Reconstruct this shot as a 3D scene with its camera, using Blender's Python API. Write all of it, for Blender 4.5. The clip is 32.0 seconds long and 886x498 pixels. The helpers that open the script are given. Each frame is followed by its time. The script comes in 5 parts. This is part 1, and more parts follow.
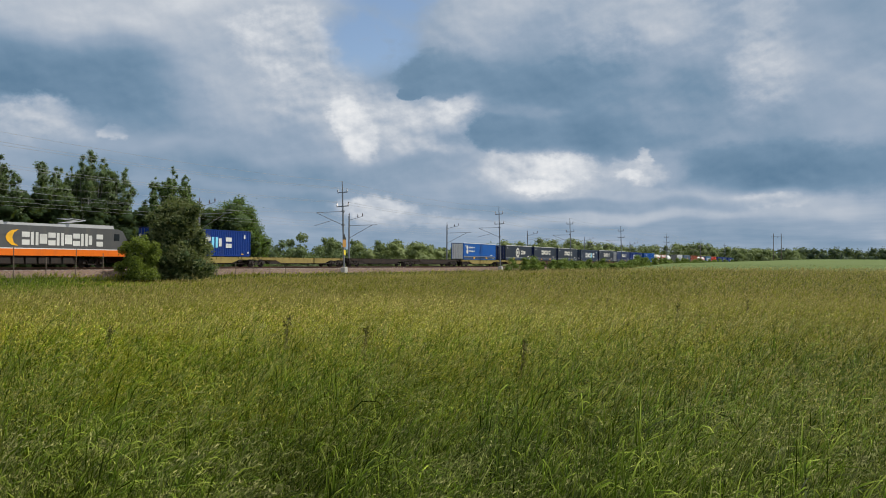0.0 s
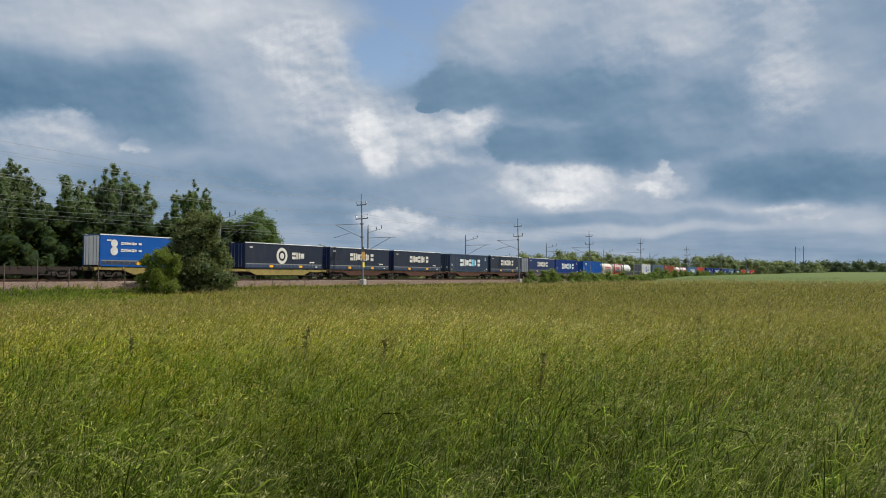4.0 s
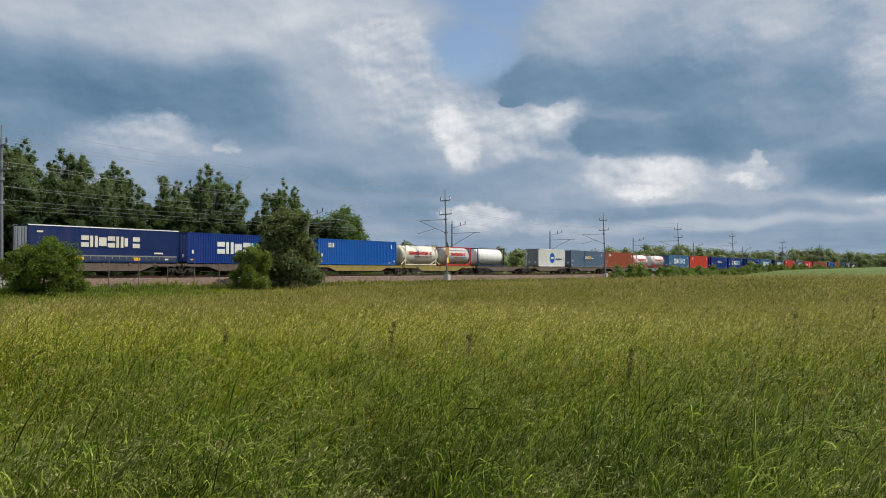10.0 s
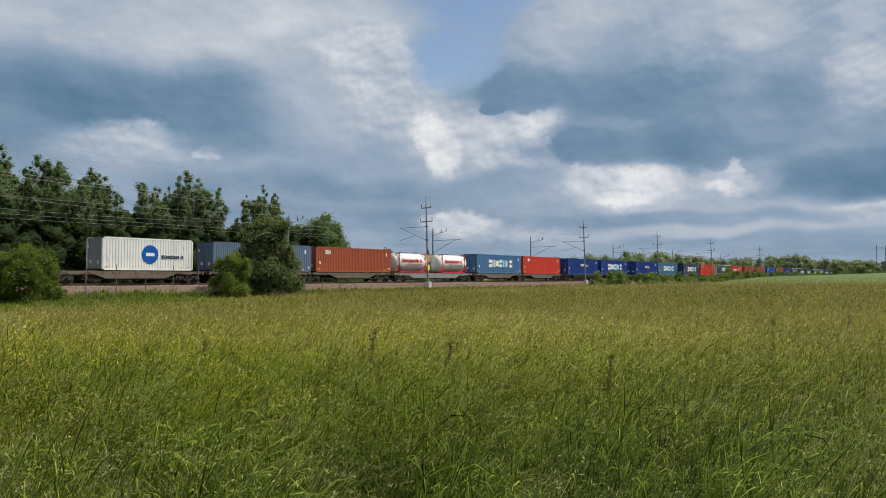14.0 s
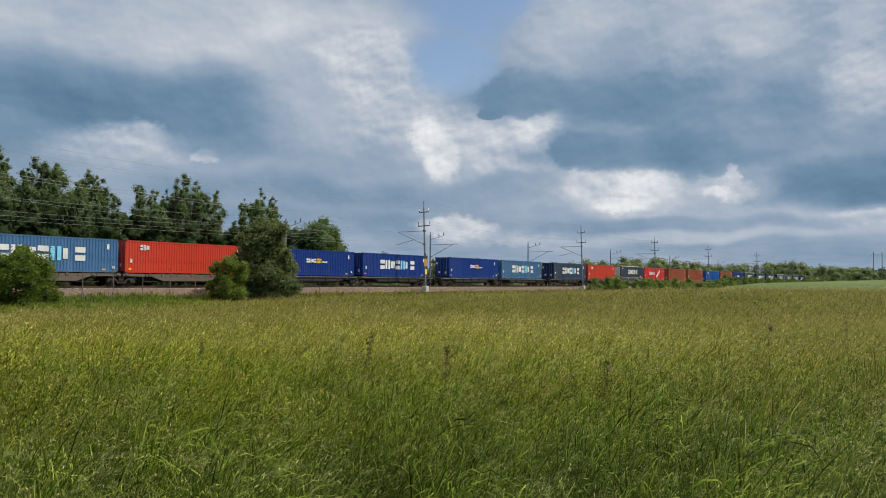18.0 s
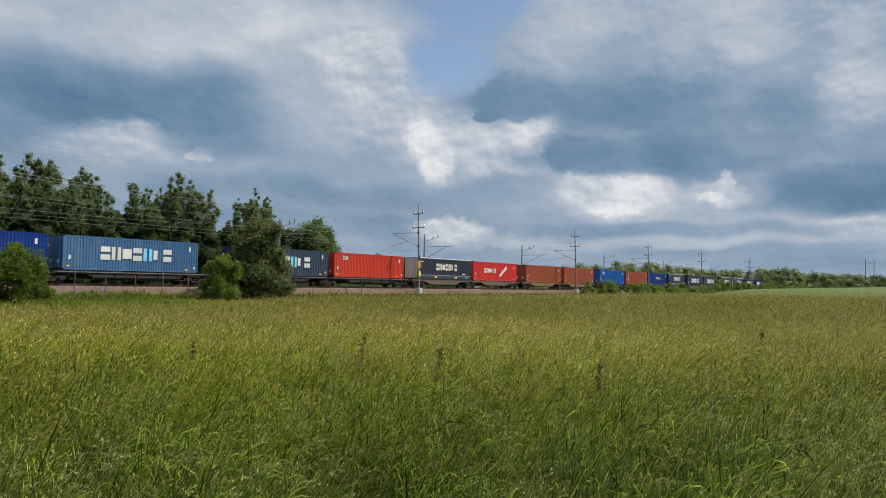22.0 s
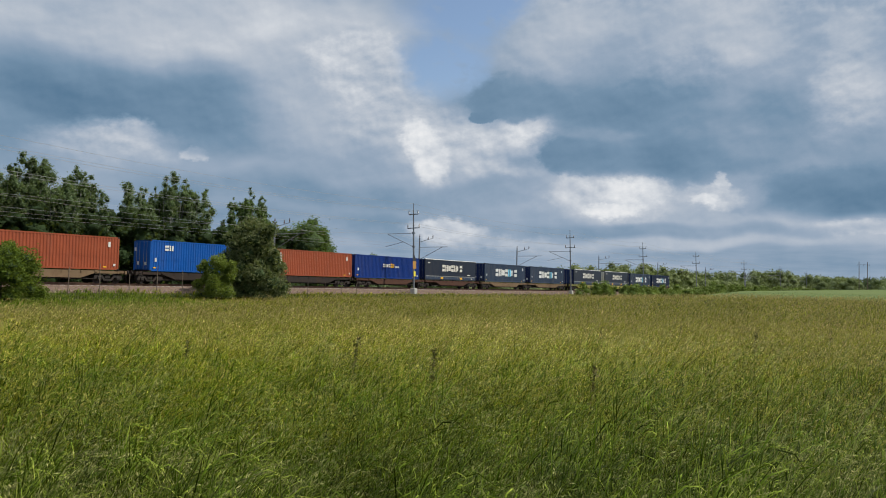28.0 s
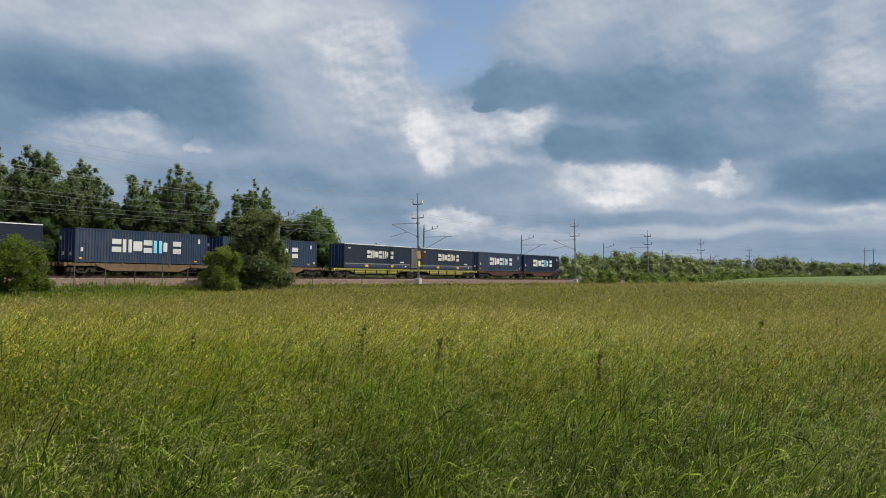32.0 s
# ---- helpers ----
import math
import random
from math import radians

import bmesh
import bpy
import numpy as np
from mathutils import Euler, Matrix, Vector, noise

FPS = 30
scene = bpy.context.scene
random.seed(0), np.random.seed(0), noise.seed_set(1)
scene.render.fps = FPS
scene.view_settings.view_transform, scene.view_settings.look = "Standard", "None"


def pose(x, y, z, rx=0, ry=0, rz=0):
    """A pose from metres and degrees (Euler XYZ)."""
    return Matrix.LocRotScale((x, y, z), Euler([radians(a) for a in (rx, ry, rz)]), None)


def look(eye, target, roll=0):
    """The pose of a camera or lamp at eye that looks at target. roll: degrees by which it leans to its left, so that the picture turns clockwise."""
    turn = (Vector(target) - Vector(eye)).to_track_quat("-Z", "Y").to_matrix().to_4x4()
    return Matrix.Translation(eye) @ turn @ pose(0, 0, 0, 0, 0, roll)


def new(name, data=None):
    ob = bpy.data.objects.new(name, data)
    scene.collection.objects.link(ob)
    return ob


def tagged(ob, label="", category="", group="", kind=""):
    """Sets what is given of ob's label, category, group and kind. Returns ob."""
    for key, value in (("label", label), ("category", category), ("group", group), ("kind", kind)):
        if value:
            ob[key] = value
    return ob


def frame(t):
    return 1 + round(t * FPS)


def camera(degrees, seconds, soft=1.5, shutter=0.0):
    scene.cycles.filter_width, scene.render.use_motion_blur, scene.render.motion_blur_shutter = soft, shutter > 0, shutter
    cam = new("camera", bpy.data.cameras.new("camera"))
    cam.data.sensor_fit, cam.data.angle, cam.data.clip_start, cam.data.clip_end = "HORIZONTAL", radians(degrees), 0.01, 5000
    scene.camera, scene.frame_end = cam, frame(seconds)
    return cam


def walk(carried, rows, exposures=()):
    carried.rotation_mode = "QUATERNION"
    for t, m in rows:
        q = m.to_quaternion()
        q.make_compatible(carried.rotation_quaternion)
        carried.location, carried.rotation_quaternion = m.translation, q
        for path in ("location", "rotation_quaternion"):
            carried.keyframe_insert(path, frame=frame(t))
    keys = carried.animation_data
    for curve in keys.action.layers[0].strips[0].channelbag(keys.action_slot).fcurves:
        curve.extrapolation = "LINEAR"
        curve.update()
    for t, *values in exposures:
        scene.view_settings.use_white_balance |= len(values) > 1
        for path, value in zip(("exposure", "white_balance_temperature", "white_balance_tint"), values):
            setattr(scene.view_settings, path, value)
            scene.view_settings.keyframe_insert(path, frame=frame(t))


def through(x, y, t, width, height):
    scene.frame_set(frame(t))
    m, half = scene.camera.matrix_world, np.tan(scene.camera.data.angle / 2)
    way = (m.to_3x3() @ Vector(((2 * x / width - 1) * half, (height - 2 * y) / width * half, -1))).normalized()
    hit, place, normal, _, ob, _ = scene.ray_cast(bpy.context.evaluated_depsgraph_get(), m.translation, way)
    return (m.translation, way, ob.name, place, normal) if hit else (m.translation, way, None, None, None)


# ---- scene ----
cam = camera(59.04, 32.0, soft=1.0)

# The eye stands still, 1.6 m over the field. World x runs along the railway, y away from the eye.
EYE = (0.0, 0.0, 1.6)
HEADING = 36.5  # degrees from +x to the first line of sight, to the left
# seconds, turn to the right, tilt up, lean
PATH = [
    (0, 8.25, 0.97, 0.35), (0.5, 7.54, 1.27, 0.19), (1, 7.15, 1.49, 0.06), (1.5, 7.11, 1.56, 0.03), (2, 7.24, 1.64, 0.14),
    (2.5, 7.47, 1.70, 0.30), (3, 7.58, 1.86, 0.39), (3.5, 7.62, 1.87, 0.44), (5.5, 1.09, 1.72, 0.13), (6, -0.01, 1.65, 0.04),
    (6.5, -0.37, 1.58, -0.05), (7, -0.58, 1.54, 0.04), (7.5, -0.59, 1.49, -0.06), (8, -0.47, 1.44, -0.15), (8.5, -0.26, 1.38, -0.06),
    (9, 0.00, 1.37, 0.00), (9.5, 0.37, 1.42, 0.10), (10, 0.74, 1.48, 0.15), (10.5, 1.10, 1.53, 0.26), (11, 1.43, 1.61, 0.31),
    (11.5, 1.76, 1.69, 0.30), (12, 2.00, 1.80, 0.23), (12.5, 2.11, 1.90, 0.14), (13, 2.13, 1.92, 0.14), (13.5, 2.13, 1.97, 0.16),
    (14, 2.14, 2.01, 0.09), (14.5, 2.18, 2.07, 0.09), (16.5, 2.27, 2.26, 0.30), (17, 2.27, 2.28, 0.35), (17.5, 2.31, 2.30, 0.43),
    (18, 2.32, 2.33, 0.43), (18.5, 2.32, 2.37, 0.44), (19, 2.38, 2.39, 0.54), (19.5, 2.44, 2.41, 0.67), (20, 2.54, 2.45, 0.81),
    (20.5, 2.63, 2.47, 0.88), (21, 2.70, 2.46, 0.86), (21.5, 2.72, 2.48, 0.94), (22, 2.76, 2.49, 1.12), (22.5, 2.82, 2.55, 1.15),
    (23, 2.87, 2.61, 1.23), (23.5, 2.90, 2.65, 1.34), (24, 2.95, 2.70, 1.31), (24.5, 3.03, 2.75, 1.36), (25, 3.12, 2.80, 1.37),
    (25.5, 3.12, 2.79, 1.41), (27.5, 3.14, 2.62, 1.44), (28, 3.12, 2.54, 1.38), (28.5, 3.10, 2.48, 1.38), (29, 3.04, 2.39, 1.23),
    (29.5, 3.02, 2.35, 1.17), (30, 3.00, 2.26, 1.07), (30.5, 2.96, 2.19, 1.07), (31, 2.93, 2.08, 1.04), (31.5, 2.91, 1.97, 0.97),
    (32, 2.81, 1.78, 0.86),
]


def aim(turn, tilt, lean):
    return pose(*EYE, 90 + tilt, 0, HEADING - 90 - turn) @ pose(0, 0, 0, 0, 0, lean)


walk(cam, [(t, aim(a, b, c)) for t, a, b, c in PATH])

# ---- light ----
SUN_AT = (-52.0, 51.0)  # azimuth from +x and elevation, degrees
sun_way = Vector((math.cos(radians(SUN_AT[0])) * math.cos(radians(SUN_AT[1])),
                  math.sin(radians(SUN_AT[0])) * math.cos(radians(SUN_AT[1])), math.sin(radians(SUN_AT[1]))))
sun = new("sun", bpy.data.lights.new("sun", "SUN"))
sun.data.energy, sun.data.angle, sun.data.color = 4.6, radians(1.0), (1.0, 0.94, 0.83)
sun.matrix_world = look(sun_way * 100, (0, 0, 0))
scene.view_settings.exposure = 0.0


class Graph:
    """Short hand for node trees."""

    def __init__(self, tree):
        self.t = tree
        tree.nodes.clear()

    def node(self, kind, inputs=None):
        n = self.t.nodes.new(kind)
        for k, v in (inputs or {}).items():
            self.put(n.inputs[k], v)
        return n

    def vec(self, op, a, b):
        n = self.node("ShaderNodeVectorMath", {0: a, 1: b})
        n.operation = op
        return n.outputs[0]

    def length(self, a):
        n = self.node("ShaderNodeVectorMath", {0: a})
        n.operation = "LENGTH"
        return n.outputs["Value"]

    def put(self, socket, v):
        if isinstance(v, bpy.types.NodeSocket):
            self.t.links.new(v, socket)
        else:
            socket.default_value = v

    def math(self, op, a, b=0.0, c=0.0, clamp=False):
        n = self.node("ShaderNodeMath")
        n.operation, n.use_clamp = op, clamp
        for s, v in zip(n.inputs, (a, b, c)):
            self.put(s, v)
        return n.outputs[0]

    def mix(self, f, a, b):
        n = self.node("ShaderNodeMix")
        n.data_type = "RGBA"
        self.put(n.inputs[0], f), self.put(n.inputs[6], a), self.put(n.inputs[7], b)
        return n.outputs[2]

    def ramp(self, f, stops):
        n = self.node("ShaderNodeValToRGB", {0: f})
        els = n.color_ramp.elements
        while len(els) < len(stops):
            els.new(0.5)
        for e, (p, c) in zip(els, stops):
            e.position, e.color = p, (*c, 1) if len(c) == 3 else c
        return n.outputs[0]

    def noise(self, scale, detail=3.0, rough=0.55, vector=None, distortion=0.0):
        n = self.node("ShaderNodeTexNoise", {"Scale": scale, "Detail": detail, "Roughness": rough, "Distortion": distortion})
        if vector is not None:
            self.put(n.inputs["Vector"], vector)
        return n.outputs[0]


# the clouds by mass: azimuth, elevation and radii in units of ten degrees, edge, tone, cover
LEFT_BANK = [
    (-2.37, 1.69, 1.12, 0.26, 1.5, 0.70, 0.90), (-1.19, 1.69, 1.18, 0.36, 1.5, 0.72, 0.95), (-1.69, 1.61, 0.45, 0.15, 1.4, 0.80, 0.60),
    (-0.71, 1.82, 0.61, 0.21, 1.4, 0.79, 0.70), (-2.18, 1.20, 1.39, 0.26, 1.6, 0.52, 1.00), (-2.25, 1.13, 0.76, 0.15, 1.4, 0.46, 0.90),
    (-1.22, 1.19, 0.78, 0.17, 1.6, 0.50, 0.90), (-2.64, 0.83, 0.54, 0.14, 1.4, 0.53, 0.80), (-2.04, 0.88, 0.43, 0.13, 1.9, 0.72, 0.90),
    (-1.90, 0.97, 0.18, 0.08, 2.4, 0.76, 0.60), (-2.31, 0.72, 0.41, 0.10, 1.4, 0.68, 0.60), (-1.46, 0.85, 0.08, 0.05, 2.6, 0.84, 0.80),
    (-1.56, 0.68, 0.71, 0.09, 1.4, 0.59, 0.70), (-0.86, 0.96, 0.76, 0.10, 1.5, 0.52, 0.90),
]
TOWER = [
    (-0.54, 1.36, 0.61, 0.43, 1.7, 0.69, 0.90), (0.21, 0.94, 1.00, 0.33, 1.6, 0.73, 0.95), (-0.32, 1.57, 0.33, 0.24, 4.0, 0.78, 0.85),
    (-0.13, 1.26, 0.37, 0.30, 4.0, 0.75, 0.90), (-0.54, 1.62, 0.21, 0.12, 2.4, 0.80, 0.60), (-0.16, 0.89, 0.54, 0.18, 1.6, 0.65, 0.80),
    (0.38, 1.08, 0.46, 0.24, 3.0, 0.77, 0.90), (0.11, 1.06, 0.13, 0.13, 2.4, 0.89, 0.90), (0.24, 0.88, 0.12, 0.16, 2.2, 0.86, 0.85),
    (0.73, 1.02, 0.35, 0.25, 3.0, 0.78, 0.90), (0.95, 1.12, 0.15, 0.15, 2.4, 0.85, 0.80), (-0.37, 0.66, 0.90, 0.11, 1.3, 0.56, 0.85),
    (0.63, 0.63, 0.74, 0.09, 1.3, 0.60, 0.80), (-1.01, 0.43, 1.65, 0.09, 1.3, 0.56, 0.75),
]
DARK_CLOUD = [
    (2.07, 1.79, 1.26, 0.55, 6.0, 0.66, 1.00), (1.16, 1.60, 0.51, 0.39, 6.0, 0.63, 1.00), (0.81, 1.36, 0.33, 0.17, 6.0, 0.57, 1.00),
    (0.59, 1.23, 0.11, 0.05, 5.0, 0.53, 1.00), (1.91, 1.03, 0.90, 0.26, 7.0, 0.56, 1.00), (1.24, 0.93, 0.27, 0.15, 7.0, 0.52, 1.00),
]
CLOUD_SHADE = [
    (1.72, 1.82, 1.05, 0.22, 1.3, 0.73, 0.90), (1.56, 1.33, 1.03, 0.17, 1.3, 0.51, 0.95), (0.89, 1.30, 0.45, 0.09, 1.3, 0.53, 0.80),
    (2.40, 1.64, 0.22, 0.10, 1.5, 0.77, 0.75), (2.64, 1.32, 0.45, 0.36, 1.4, 0.66, 0.80), (2.14, 1.12, 0.78, 0.18, 1.3, 0.56, 0.85),
    (1.46, 1.10, 0.24, 0.05, 1.6, 0.62, 0.70), (1.91, 0.89, 0.91, 0.13, 1.4, 0.51, 0.95), (2.64, 0.95, 0.45, 0.22, 1.4, 0.59, 0.80),
]
RIGHT_BASE = [
    (2.97, 0.65, 0.62, 0.19, 3.0, 0.54, 1.00), (2.94, 0.58, 0.56, 0.10, 1.5, 0.48, 0.85), (2.35, 0.64, 0.22, 0.11, 4.0, 0.58, 0.90),
    (3.08, 1.27, 0.23, 0.26, 1.8, 0.75, 0.90), (3.07, 1.69, 0.19, 0.14, 1.5, 0.74, 0.70), (3.17, 0.91, 0.19, 0.14, 1.4, 0.60, 0.70),
    (3.65, 0.63, 0.48, 0.15, 2.0, 0.50, 0.80), (3.60, 1.31, 0.38, 0.40, 1.4, 0.66, 0.80),
]
LOW_WHITE = [
    (1.60, 0.60, 0.86, 0.18, 1.7, 0.71, 0.90), (1.56, 0.62, 0.37, 0.17, 2.6, 0.79, 0.90), (1.73, 0.69, 0.21, 0.10, 2.6, 0.85, 0.75),
    (1.52, 0.54, 0.18, 0.06, 2.4, 0.90, 0.85), (1.24, 0.68, 0.18, 0.11, 2.6, 0.79, 0.75), (2.19, 0.64, 0.19, 0.09, 2.6, 0.76, 0.90),
    (2.14, 0.61, 0.09, 0.04, 2.2, 0.84, 0.85), (2.29, 0.73, 0.05, 0.07, 2.4, 0.80, 0.75),
]
HORIZON = [
    (2.84, 0.38, 0.80, 0.10, 1.6, 0.72, 0.90), (3.10, 0.43, 0.22, 0.04, 1.8, 0.79, 0.75), (1.91, 0.39, 1.06, 0.04, 1.4, 0.60, 0.85),
    (0.32, 0.38, 0.29, 0.08, 2.6, 0.82, 0.85), (0.63, 0.30, 0.41, 0.05, 1.8, 0.76, 0.75), (1.83, 0.30, 0.65, 0.04, 1.7, 0.75, 0.85),
    (-1.88, 0.42, 0.72, 0.05, 1.5, 0.66, 0.60), (-0.53, 0.29, 1.06, 0.05, 1.5, 0.64, 0.60),
]
GAPS = [(0.5, 1.94, 0.48, 0.23, 1.8), (0.29, 1.6, 0.3, 0.23, 1.8)]


def linear(r, g, b):
    return tuple((v / 255 / 12.92 if v <= 10 else ((v / 255 + 0.055) / 1.055) ** 2.4) for v in (r, g, b))


def build_sky():
    """A June sky of broken cumulus: dark flat bases, white sunlit towers, one blue gap, paler towards the horizon."""
    world = bpy.data.worlds.new("sky")
    scene.world, world.use_nodes = world, True
    g = Graph(world.node_tree)
    way = g.node("ShaderNodeTexCoord").outputs["Generated"]
    x, y, z = g.node("ShaderNodeSeparateXYZ", {0: way}).outputs
    # azimuth to the right of the first line of sight, and elevation
    az = g.math("MULTIPLY", g.math("SUBTRACT", radians(HEADING), g.math("ARCTAN2", y, x)), 18 / math.pi)
    el = g.math("MULTIPLY", g.math("ARCSINE", z), 18 / math.pi)
    flat = g.node("ShaderNodeCombineXYZ", {0: az, 1: el, 2: 0.0}).outputs[0]
    low = g.vec("MULTIPLY", flat, (1.0, 1.45, 1.0))

    def bend(at, scale, detail, amount, seed):
        n = g.node("ShaderNodeTexNoise", {"Vector": g.vec("ADD", low, (seed, seed, 0.0)), "Scale": scale, "Detail": detail, "Roughness": 0.6})
        return g.vec("ADD", at, g.vec("MULTIPLY", g.vec("SUBTRACT", n.outputs["Color"], (0.5, 0.5, 0.5)), (amount, amount * 0.7, 0.0)))

    soft = bend(bend(flat, 0.9, 2.0, 0.6, 3.0), 4.0, 2.0, 0.05, 12.0)
    crisp = bend(bend(bend(flat, 2.2, 2.0, 0.20, 5.0), 7.0, 3.0, 0.15, 9.0), 22.0, 3.0, 0.06, 2.0)

    def patch(at, cx, cy, rx, ry, edge):
        """An oval of cloud: one over its middle, falling to nothing at its rim."""
        d = g.vec("DIVIDE", g.vec("SUBTRACT", at, (cx, cy, 0.0)), (rx, ry, 1.0))
        n = g.node("ShaderNodeMapRange", {"Value": g.length(d),
                                          "From Min": 1.0 + 0.9 / edge, "From Max": 1.0 - 0.9 / edge})
        n.interpolation_type = "SMOOTHSTEP"
        return n.outputs[0]

    billow = g.noise(1.5, 3.0, 0.45, low)
    under = g.noise(1.5, 3.0, 0.45, g.vec("ADD", low, (-0.05, -0.11, 0.0)))
    puffs = g.noise(5.5, 4.0, 0.55, g.vec("ADD", low, (4.0, 7.0, 0.0)))
    puffs_under = g.noise(5.5, 4.0, 0.55, g.vec("ADD", low, (3.98, 6.95, 0.0)))
    streak = g.noise(1.0, 6.0, 0.6, g.vec("MULTIPLY", flat, (0.55, 4.6, 1.0)))
    relief = g.math("MULTIPLY_ADD", g.math("SUBTRACT", under, billow), 0.34, g.math("MULTIPLY", g.math("SUBTRACT", billow, 0.5), 0.26))
    lumps = g.math("MULTIPLY", g.math("SUBTRACT", puffs_under, puffs), 0.20)
    low_air = g.math("MULTIPLY_ADD", el, -1.3, 1.0, clamp=True)
    tone = g.math("MULTIPLY_ADD", g.math("SUBTRACT", streak, 0.5), g.math("MULTIPLY_ADD", low_air, 0.5, 0.06), g.math("ADD", relief, g.math("MULTIPLY_ADD", g.math("MULTIPLY_ADD", el, 0.6, -1.3, clamp=True), 0.22, 0.64)))

    def lay(tone, rows):
        """Lays one cloud over the tone so far; its own billows go with it."""
        for cx, cy, rx, ry, edge, shade, cover in rows:
            at = crisp if edge >= 1.8 else soft
            own = g.math("ADD", g.math("MULTIPLY_ADD", relief, 0.8, shade), g.math("MULTIPLY", lumps, 0.45 if edge < 1.8 else 1.3 if shade > 0.65 else 0.5))
            tone = g.math("MULTIPLY_ADD", g.math("MULTIPLY", patch(at, cx, cy, rx, ry, edge), cover), g.math("SUBTRACT", own, tone), tone)
        return tone

    def gap_cover():
        m = patch(crisp, *GAPS[0])
        for row in GAPS[1:]:
            m = g.math("MAXIMUM", m, patch(crisp, *row))
        return m

    tone = lay(tone, LEFT_BANK)
    tone = lay(tone, TOWER)
    gap = g.math("MULTIPLY", gap_cover(), g.math("MULTIPLY_ADD", puffs, -2.4, 2.3, clamp=True))
    tone = lay(tone, DARK_CLOUD)
    tone = lay(tone, CLOUD_SHADE)
    tone = lay(tone, RIGHT_BASE)
    tone = lay(tone, LOW_WHITE)
    tone = lay(tone, HORIZON)
    for row in DARK_CLOUD[:4]:
        gap = g.math("MULTIPLY", gap, g.math("SUBTRACT", 1.0, patch(crisp, *row[:5])))
    cloud = g.ramp(tone, [(0.30, linear(62, 92, 119)), (0.42, linear(86, 119, 147)), (0.55, linear(118, 145, 170)), (0.66, linear(151, 168, 188)),
                          (0.76, linear(187, 195, 206)), (0.86, linear(222, 225, 229)), (0.97, linear(250, 249, 248))])
    blue = g.node("ShaderNodeTexSky")
    blue.sky_type, blue.sun_disc = "NISHITA", False
    blue.sun_elevation, blue.sun_rotation = radians(SUN_AT[1]), radians(90 - SUN_AT[0])
    clear = g.node("ShaderNodeBackground", {"Color": blue.outputs[0], "Strength": 0.13})
    cover = g.node("ShaderNodeBackground", {"Color": cloud, "Strength": 1.0})
    both = g.node("ShaderNodeMixShader", {0: gap, 1: cover.outputs[0], 2: clear.outputs[0]})
    g.node("ShaderNodeOutputWorld", {0: both.outputs[0]})


build_sky()

# ---- materials ----


def surface(name, colour, rough=0.6, metal=0.0, vary=0.12, grain=2.0, fine=30.0, bump=0.0, dirt=None, each=0.0, spec=0.5, coat=0.0):
    """A solid surface with stains at one scale and grain at another, and dirt with a shape of its own."""
    m = bpy.data.materials.new(name)
    m.use_nodes = True
    g = Graph(m.node_tree)
    at = g.node("ShaderNodeTexCoord").outputs["Object"]
    big, small = g.noise(grain, 4.0, 0.6, at), g.noise(fine, 3.0, 0.6, at)
    k = g.math("ADD", g.math("MULTIPLY", g.math("SUBTRACT", big, 0.5), 2 * vary), g.math("MULTIPLY", g.math("SUBTRACT", small, 0.5), vary))
    if each:
        pick = g.node("ShaderNodeObjectInfo").outputs["Random"]
        k = g.math("ADD", k, g.math("MULTIPLY", g.math("SUBTRACT", pick, 0.5), each))
    c = g.node("ShaderNodeHueSaturation", {"Value": g.math("ADD", k, 1.0), "Color": (*colour, 1)}).outputs[0]
    if dirt:
        tint, amount = dirt
        spots = g.noise(grain * 1.7, 6.0, 0.7, g.node("ShaderNodeMapping", {"Vector": at, "Scale": (1.0, 1.0, 0.25)}).outputs[0])
        c = g.mix(g.math("MULTIPLY", g.math("SUBTRACT", spots, 0.5), amount * 4, clamp=True), c, (*tint, 1))
    p = g.node("ShaderNodeBsdfPrincipled", {"Base Color": c, "Metallic": metal, "Specular IOR Level": spec, "Coat Weight": coat,
                                            "Roughness": g.math("ADD", g.math("MULTIPLY", g.math("SUBTRACT", big, 0.5), 0.25), rough, clamp=True)})
    if bump:
        p.inputs["Normal"].default_value = (0, 0, 0)
        g.put(p.inputs["Normal"], g.node("ShaderNodeBump", {"Strength": bump, "Distance": 0.02, "Height": small}).outputs[0])
    g.node("ShaderNodeOutputMaterial", {0: p.outputs[0]})
    return m


